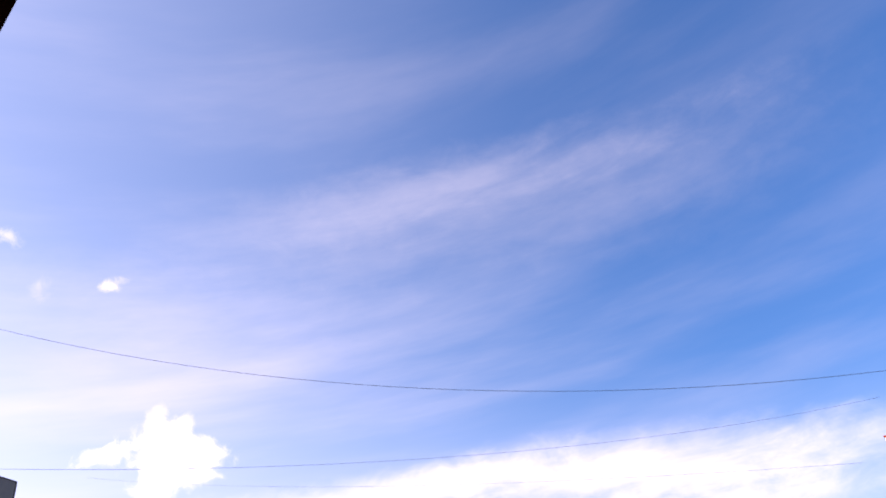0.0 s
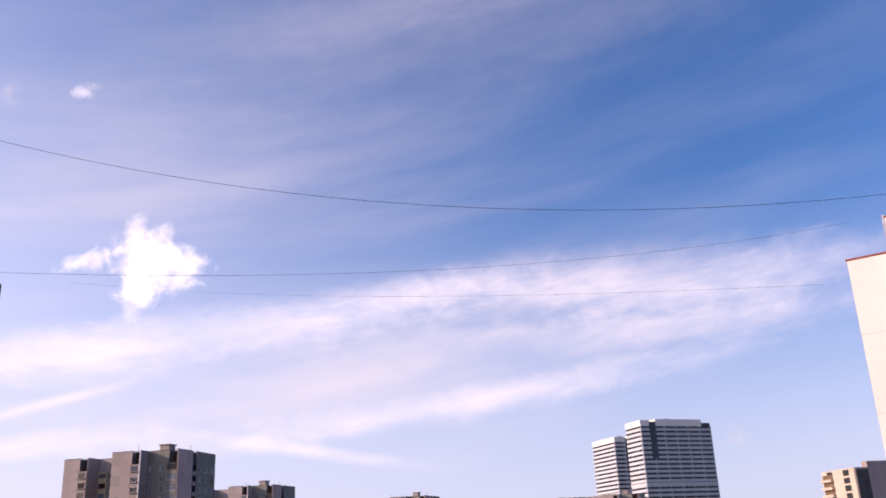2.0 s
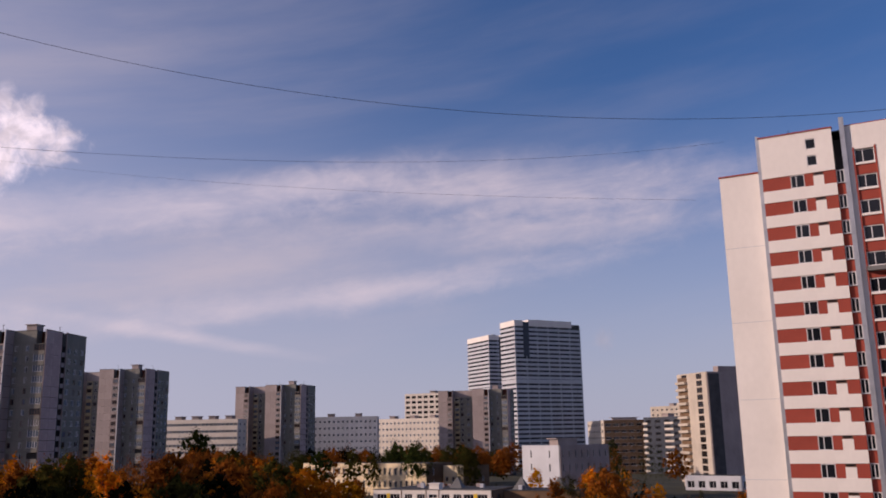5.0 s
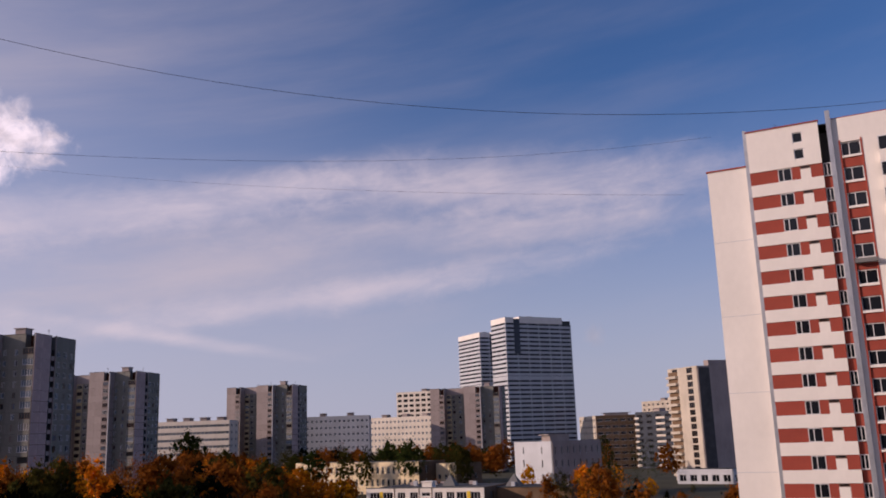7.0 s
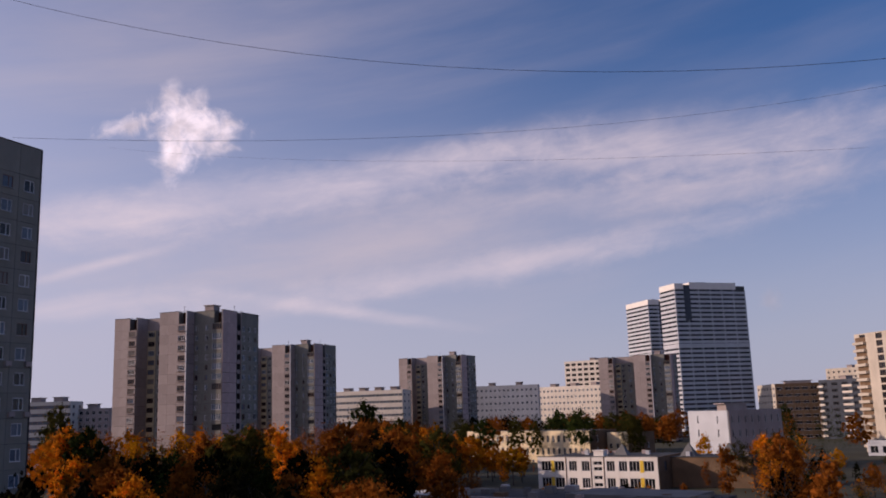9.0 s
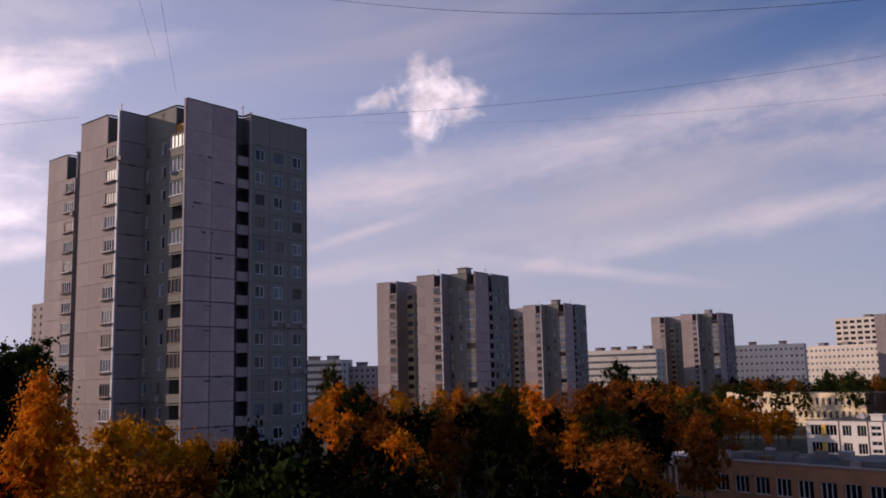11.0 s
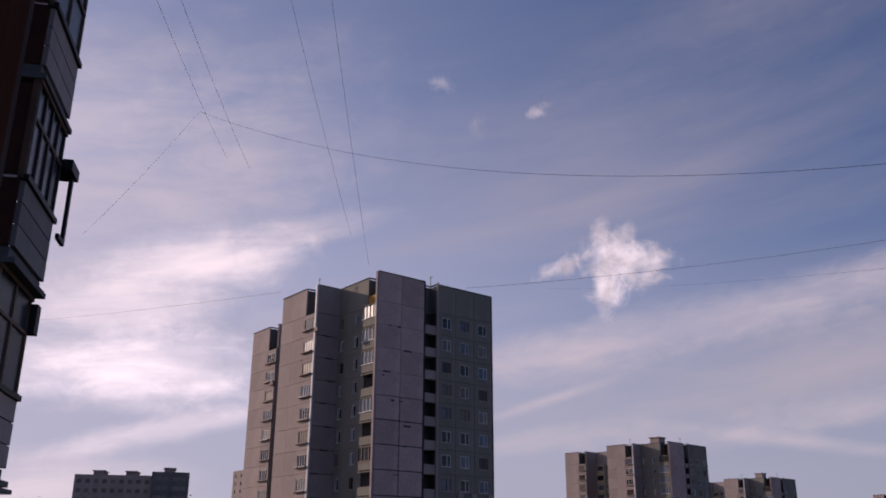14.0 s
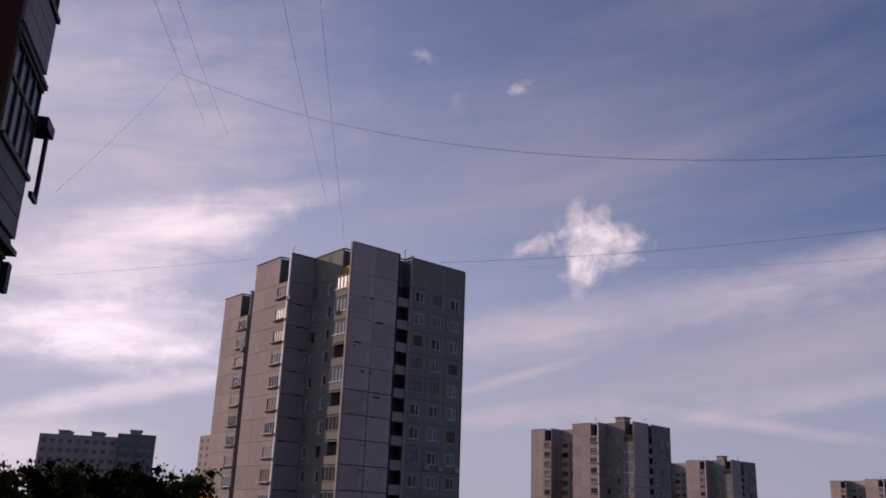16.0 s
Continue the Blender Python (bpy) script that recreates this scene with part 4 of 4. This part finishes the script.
    for y0, y1, dx in ((0.365, 0.40, 0.02), (0.405, 0.43, -0.01), (0.435, 0.50, 0.03)):
        part("timber_bead", boxes((0.95 - dx, 1.05, y0, y1, H - 1.2, H + 1.55)), WOOD, t)
    part("timber_post", boxes((0.86, 0.98, 0.40, 0.62, H - 1.2, H + 1.55)), WOOD, t)
    part("slab_overhead", boxes((-3, 1.8, -0.205, 5.2, H + 1.55, H + 1.7)), WOOD, t)
    part("parapet", boxes((-3, 1.1, 0.62, 5.2, H - 2.6, H - 1.2)), CLAD, t)
    return t


own_building()


# ---------------------------------------------------------------- overhead cables
def cable(name, a, b, sag, r, label, s0=0.0, s1=1.0):
    n = 48
    bm = bmesh.new()
    a, b = Vector(a), Vector(b)
    side = (b - a).cross(Vector((0, 0, 1))).normalized()
    rings = []
    for i in range(n + 1):
        s = s0 + (s1 - s0) * i / n
        p = a.lerp(b, s) - Vector((0, 0, 4 * sag * s * (1 - s)))
        rings.append([bm.verts.new(p + r * (math.cos(2.0944 * k) * side + math.sin(2.0944 * k) * Vector((0, 0, 1)))) for k in range(3)])
    for p, q in zip(rings, rings[1:]):
        for k in range(3):
            bm.faces.new((p[k], q[k], q[(k + 1) % 3], p[(k + 1) % 3]))
    return tagged(part(name, bm, CABLE, None), label, "cable", "overhead cables")


def dirz(az, el, d):
    x, y, _ = polar(az, d)
    return (x, y, H + d * math.tan(radians(el)))


cable("overhead_cable", (-62.7, 55.9, H + 42.6), (36.9, 47.3, H + 19.7), 8.46, 0.017, "thick black sagging cable across the sky", 0.0, 1.0)
cable("overhead_cable", (-55.6, 98.4, H + 33.8), (70.1, 143.8, H + 51.4), 3.64, 0.022, "thin dark cable running off the tower roof")
cable("overhead_cable", (-78.7, 88.0, H + 34.0), (-222.9, 133.9, H + 58.1), 0.63, 0.024, "thin dark cable running off the tower roof", 0.0, 0.8)
cable("overhead_cable", (-48.8, 109.6, H + 35.6), (24.4, 54.8, H + 15.44), 1.32, 0.008, "very thin cable between the roofs")
# guys and aerial leads from the roof overhead to the grey tower
for a, b, sag in (((51.5, 32.34), (46.1, 24.2), 0.3), ((42.3, 33.66), (37.4, 20.0), 0.3), ((39.4, 33.92), (36.1, 18.0), 0.3), ((49.9, 32.63), (44.5, 23.66), 0.3)):
    near, far = dirz(a[0], a[1], 55), dirz(b[0], b[1], 100)
    cable("aerial_lead", near, far, sag, 0.014, "thin aerial lead running to the tower roof", -0.35, 1.0)
cable("aerial_lead", dirz(48.3, 26.81, 84), dirz(54.5, 18.5, 84), 0.4, 0.02, "thin aerial lead slanting off the main cable")

# ---------------------------------------------------------------- trees
def crown_mesh(rng, rx, rz, clumps, leaves_each, size, spread, tall):
    """Leaves in uneven clumps about a crown centred at the origin."""
    verts, faces = [], []
    for c in range(clumps):
        while True:
            p = Vector((rng.uniform(-1, 1), rng.uniform(-1, 1), rng.uniform(-1, 1)))
            if 0.25 < p.length < 1:
                break
        taper = 1.0 - 0.45 * max(0, p.z) * tall
        c0 = Vector((p.x * rx * taper, p.y * rx * taper, p.z * rz))
        cs = spread * rng.uniform(0.6, 1.3)
        for k in range(leaves_each):
            q = c0 + Vector((rng.gauss(0, cs), rng.gauss(0, cs), rng.gauss(0, cs * 0.8)))
            a = Euler((rng.uniform(0, 6.3), rng.uniform(0, 6.3), rng.uniform(0, 6.3))).to_matrix()
            s = size * rng.uniform(0.6, 1.4)
            i = len(verts)
            verts += [tuple(q + a @ Vector(v)) for v in ((-s * 0.5, 0, 0), (0, -s * 0.4, 0), (s * 0.6, 0, 0), (0, s * 0.4, s * 0.12))]
            faces.append((i, i + 1, i + 2, i + 3))
        if leaves_each < 28:
            continue
        # dense twigs and inner leaves of the clump
        i = len(verts)
        r = cs * 0.95
        verts += [tuple(c0 + Vector(v) * r * rng.uniform(0.7, 1.2)) for v in ((1, 0, 0), (0, 1, 0), (-1, 0, 0), (0, -1, 0), (0, 0, 0.9), (0, 0, -0.9), (0.2, 0.1, 1), (0, 0.2, -1))]
        faces += [(i, i + 1, i + 4, i + 6), (i + 1, i + 2, i + 4, i + 6), (i + 2, i + 3, i + 4, i + 6), (i + 3, i, i + 4, i + 6)]
        faces += [(i + 1, i, i + 5, i + 7), (i + 2, i + 1, i + 5, i + 7), (i + 3, i + 2, i + 5, i + 7), (i, i + 3, i + 5, i + 7)]
    me = bpy.data.meshes.new("crown")
    me.from_pydata(verts, [], faces)
    return me


def trunk_mesh(rng, height_, r, limbs, rx):
    bm = bmesh.new()

    def tube(a, b, ra, rb, n=6):
        d = (b - a).normalized()
        s = d.orthogonal().normalized()
        u = d.cross(s)
        lo = [bm.verts.new(a + ra * (math.cos(6.2832 * i / n) * s + math.sin(6.2832 * i / n) * u)) for i in range(n)]
        hi = [bm.verts.new(b + rb * (math.cos(6.2832 * i / n) * s + math.sin(6.2832 * i / n) * u)) for i in range(n)]
        for i in range(n):
            bm.faces.new((lo[i], lo[(i + 1) % n], hi[(i + 1) % n], hi[i]))

    a = Vector((0, 0, -1.5))
    ra = r
    for k in range(4):
        b = Vector((rng.uniform(-0.3, 0.3), rng.uniform(-0.3, 0.3), height_ * (k + 1) / 4))
        tube(a, b, ra, ra * 0.68)
        a, ra = b, ra * 0.68
    for k in range(limbs):
        z = height_ * rng.uniform(0.3, 0.9)
        an = rng.uniform(0, 6.28)
        reach = rx * rng.uniform(0.6, 1.0) * (1.1 - z / height_ * 0.6)
        a = Vector((0, 0, z))
        m = Vector((math.cos(an) * reach * 0.5, math.sin(an) * reach * 0.5, z + reach * 0.45))
        b = Vector((math.cos(an) * reach, math.sin(an) * reach, z + reach * 1.0))
        tube(a, m, r * 0.35, r * 0.2, 5)
        tube(m, b, r * 0.2, r * 0.05, 5)
    return bm


TREES = {}


def tree_kind(name, tall_, rx, rz, clumps, each, size, spread, taper, seed):
    rng = random.Random(seed)
    TREES[name] = (tall_, crown_mesh(rng, rx, rz, clumps, each, size, spread, taper), trunk_mesh(rng, tall_ * 0.85, 0.022 * tall_, 9, rx), rz)


tree_kind("round", 13.0, 4.0, 4.6, 95, 30, 0.28, 0.60, 0.4, 11)
tree_kind("oval", 15.0, 3.2, 6.0, 95, 30, 0.28, 0.58, 0.8, 12)
tree_kind("birch", 16.0, 2.6, 6.6, 95, 28, 0.27, 0.5, 1.0, 13)
tree_kind("sparse", 12.0, 3.4, 4.6, 55, 18, 0.28, 0.7, 0.5, 14)
tree_kind("poplar", 20.0, 3.6, 9.0, 190, 44, 0.30, 0.55, 0.7, 15)
tree_kind("fine_birch", 16.0, 3.0, 7.2, 280, 60, 0.17, 0.42, 1.1, 16)
tree_kind("fine_round", 12.0, 4.2, 5.0, 300, 60, 0.16, 0.48, 0.3, 17)
TRUNKS = {}
for key, (tall_, me, bm, rz) in TREES.items():
    tm = bpy.data.meshes.new("trunk")
    bm.to_mesh(tm)
    bm.free()
    tm.materials.append(BARK)
    me.materials.append(LEAF["green"])
    TRUNKS[key] = tm

LABEL = {"orange": "orange autumn tree", "yellow": "yellow autumn tree", "green": "dark green leafy tree", "rust": "rust-brown autumn tree", "dark": "blackish tree with shade in its leaf colour", "olive": "olive-green tree turning brown"}


def tree(kind, colour, az, d, top_z, rng, where, group):
    x, y, _ = polar(az, d)
    g = ground_z(x, y)
    tall_, me, _, rz = TREES[kind]
    s = (top_z - g) / tall_
    t = thing("tree", LABEL[colour] + " " + where, "tree", pose(x, y, g, 0, 0, rng.uniform(0, 360)) @ Matrix.Diagonal((s * rng.uniform(0.85, 1.15), s * rng.uniform(0.85, 1.15), s, 1)), group)
    c = new("crown", me)
    c.parent = t
    c.location = (0, 0, tall_ - rz)
    c.material_slots[0].link = "OBJECT"
    c.material_slots[0].material = LEAF[colour]
    k = new("trunk", TRUNKS[kind])
    k.parent = t
    return t


def woods(rows, label):
    """Many far trees in one mesh of kind stuff. rows: kind, colour, azimuth, distance, top."""
    rng = np.random.default_rng(5)
    names = sorted({r[1] for r in rows})
    vs, ms, count = [], [], 0
    for kind, colour, az, d, top_z in rows:
        tall_, me, _, rz = TREES[kind]
        v = np.empty(len(me.vertices) * 3, np.float32)
        me.vertices.foreach_get("co", v)
        corner = np.empty(len(me.loops), np.int32)
        me.loops.foreach_get("vertex_index", corner)
        v = v.reshape(-1, 3)[corner.reshape(-1, 4)[::2].ravel()]
        x, y, _ = polar(az, d)
        g = ground_z(x, y)
        k = (top_z - g) / tall_
        a = rng.uniform(0, 6.28)
        c, s_ = math.cos(a), math.sin(a)
        w = v * k
        w = np.stack([w[:, 0] * c - w[:, 1] * s_ + x, w[:, 0] * s_ + w[:, 1] * c + y, w[:, 2] + (tall_ - rz) * k + g], 1)
        vs.append(w)
        ms.append(np.full(len(w) // 4, names.index(colour)))
    v = np.concatenate(vs)
    n = len(v) // 4
    me = bpy.data.meshes.new("far_woods")
    me.vertices.add(len(v))
    me.vertices.foreach_set("co", v.ravel())
    me.loops.add(n * 4)
    me.loops.foreach_set("vertex_index", np.arange(n * 4))
    me.polygons.add(n)
    me.polygons.foreach_set("loop_start", np.arange(n) * 4)
    me.polygons.foreach_set("material_index", np.concatenate(ms))
    me.update(calc_edges=True)
    for c in names:
        me.materials.append(LEAF[c])
    return tagged(new("far_woods", me), label, "woods", "", "stuff")


def car(az, d, turn, label):
    x, y, _ = polar(az, d)
    t = thing("car", label, "car", pose(x, y, ground_z(x, y), 0, 0, turn), "parked cars")
    bm = boxes((-2.1, 2.1, -0.85, 0.85, 0.3, 0.85))
    bmesh.ops.bevel(bm, geom=bm.edges[:], offset=0.12, segments=2, affect="EDGES")
    part("body", bm, CARPAINT, t)
    bm = bmesh.new()
    lo = [bm.verts.new(c) for c in ((-1.5, -0.78, 0.85), (1.0, -0.78, 0.85), (1.0, 0.78, 0.85), (-1.5, 0.78, 0.85))]
    hi = [bm.verts.new(c) for c in ((-1.1, -0.62, 1.42), (0.35, -0.62, 1.42), (0.35, 0.62, 1.42), (-1.1, 0.62, 1.42))]
    bm.faces.new(hi)
    for i in range(4):
        bm.faces.new((lo[i], lo[(i + 1) % 4], hi[(i + 1) % 4], hi[i]))
    part("cabin_glass", bm, GLASS, t)
    part("roof_panel", boxes((-1.08, 0.33, -0.6, 0.6, 1.42, 1.46)), CARPAINT, t)
    for wx in (-1.3, 1.3):
        for wy in (-0.8, 0.66):
            bm = bmesh.new()
            bmesh.ops.create_cone(bm, cap_ends=True, segments=14, radius1=0.32, radius2=0.32, depth=0.2, matrix=pose(wx, wy + 0.07, 0.32, 90))
            part("wheel", bm, TYRE, t)
    return t


for az, d, turn in ((55.3, 84, 30), (53.2, 86, 30), (49.0, 82, 35), (46.5, 80, 40)):
    car(az, d, turn, "pale parked car under the poplars")


def plant():
    far = []
    rng = random.Random(77)
    pick = lambda s: rng.choice(s.split())
    # single trees in front of the nearest tower
    tree("fine_birch", "orange", 43.2, 60, height(0.95, 60), rng, "in front of the grey tower", "yard trees")
    tree("fine_birch", "rust", 44.9, 66, height(-4.0, 66), rng, "beside an orange birch", "yard trees")
    tree("fine_round", "yellow", 38.3, 54, height(-1.9, 54), rng, "in front of the grey tower", "yard trees")
    tree("fine_round", "yellow", 33.9, 57, height(-3.2, 57), rng, "in front of the grey tower", "yard trees")
    tree("fine_round", "rust", 8.2, 66, height(-4.1, 66), rng, "standing alone by the brick building", "yard trees")
    # low tree added to stand in for shadow on the yellow trees' lower part
    tree("fine_round", "rust", 36.2, 50, height(-4.6, 50), rng, "added to darken the foot of the yellow trees", "yard trees")
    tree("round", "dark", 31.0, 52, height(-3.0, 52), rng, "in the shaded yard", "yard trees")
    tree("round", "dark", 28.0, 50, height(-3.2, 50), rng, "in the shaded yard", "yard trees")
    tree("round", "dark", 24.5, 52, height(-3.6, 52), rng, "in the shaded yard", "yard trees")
    # dark poplars; beyond azimuth 63.5 taller unseen ones, added to shade the yard
    for i in range(30):
        az = 43.9 + i * 1.3 + rng.uniform(-0.4, 0.4)
        d = rng.uniform(90, 116) if az < 62 else rng.uniform(62, 90)
        tree("poplar", pick("green dark green"), az, d, height(rng.uniform(3.1, 3.7) if az < 63.5 else rng.uniform(6, 9), d), rng, "in a dense row beside the yard, extended unseen to shade it", "poplars")
    for i in range(16):
        az = rng.uniform(45, 57)
        d = rng.uniform(48, 62)
        tree(pick("sparse oval"), pick("rust dark dark olive"), az, d, height(rng.uniform(-6.5, -1.5), d), rng, "under the poplars", "yard trees")
    # the yard in shade, deepened by the blackish leaf colour
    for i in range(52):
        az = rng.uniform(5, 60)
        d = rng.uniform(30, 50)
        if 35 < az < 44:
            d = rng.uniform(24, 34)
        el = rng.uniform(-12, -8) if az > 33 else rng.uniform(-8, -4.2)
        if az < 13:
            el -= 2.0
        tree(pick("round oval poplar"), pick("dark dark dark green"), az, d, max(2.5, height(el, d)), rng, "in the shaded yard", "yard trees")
    # low trees behind the brick building
    low = random.Random(12)
    for i in range(16):
        az, d = low.uniform(4.5, 11), low.uniform(128, 165)
        tree("round", low.choice(("rust", "orange", "olive", "rust")), az, d, height(low.uniform(-2.5, -1.9), d), low, "behind the brick building", "park trees")
    # woods between the buildings
    for i in range(400):
        az = rng.uniform(-27, 34)
        d = rng.uniform(85, 255)
        if -13 < az < 3:
            if rng.random() < 0.75:
                continue
            d = rng.uniform(208, 246)
        if 27 < az < 45 and d > 80:
            continue
        el = rng.uniform(-2.6, -0.3) if az > 3 else rng.uniform(-3.4, -1.7)
        if -13 < az < 3:
            el = rng.uniform(-3.5, -2.6)
        if d < 135:
            el -= 1.4
        if az < -20.5:
            el -= 1.5
        kind = pick("round oval birch sparse round")
        shade = pick("orange rust olive rust yellow rust olive orange green rust dark")
        if d < 135:
            shade = pick("rust dark olive dark green rust orange")
        if d > 170:
            far.append((kind, shade, az, d, height(el, d)))
        else:
            tree(kind, shade, az, d, height(el, d), rng, "in the park between the blocks", "park trees")
    for i in range(50):
        az = rng.uniform(-24, 30)
        d = rng.uniform(285, 360)
        far.append((pick("round oval sparse"), pick("olive rust green green rust"), az, d, height(rng.uniform(-0.9, -0.1), d)))
    for i in range(26):
        az = rng.uniform(-12, 7)
        d = rng.uniform(130, 176)
        el = rng.uniform(-3.9, -2.7) if az > 0 else rng.uniform(-5.4, -4.6)
        tree(pick("round oval sparse"), pick("rust olive dark rust orange"), az, d, height(el, d), rng, "between the low buildings", "park trees")
    # tall orange and rust trees between the towers and the school
    grove = random.Random(31)
    for i in range(34):
        az = 9.0 - i * 0.34 + grove.uniform(-0.3, 0.3)
        el = -0.65 - max(0.0, 6.0 - az) * 0.24 + grove.uniform(-0.5, 0.15)
        d = grove.uniform(185, 235)
        tree(grove.choice(("round", "oval", "birch")), grove.choice(("orange", "rust", "orange", "yellow", "olive", "rust", "rust")), az, d, height(el, d), grove, "before the school", "park trees")
    for i in range(60):
        az = grove.uniform(-12, 2)
        d = grove.uniform(345, 400)
        far.append((grove.choice(("round", "oval")), grove.choice(("dark", "green", "rust", "olive")), az, d, height(grove.uniform(-0.95, -0.35), d)))
    woods(far, "far belt of rust, olive and orange autumn woods")
    tree("round", "green", 8.0, 290, height(0.75, 290), rng, "rising above the orange park", "park trees")
    tree("oval", "olive", 26.3, 250, height(1.1, 250), rng, "between the towers", "park trees")
    tree("birch", "orange", 25.8, 150, height(-0.2, 150), rng, "between the towers", "park trees")
    tree("birch", "orange", 24.6, 155, height(-0.3, 155), rng, "between the towers", "park trees")


plant()
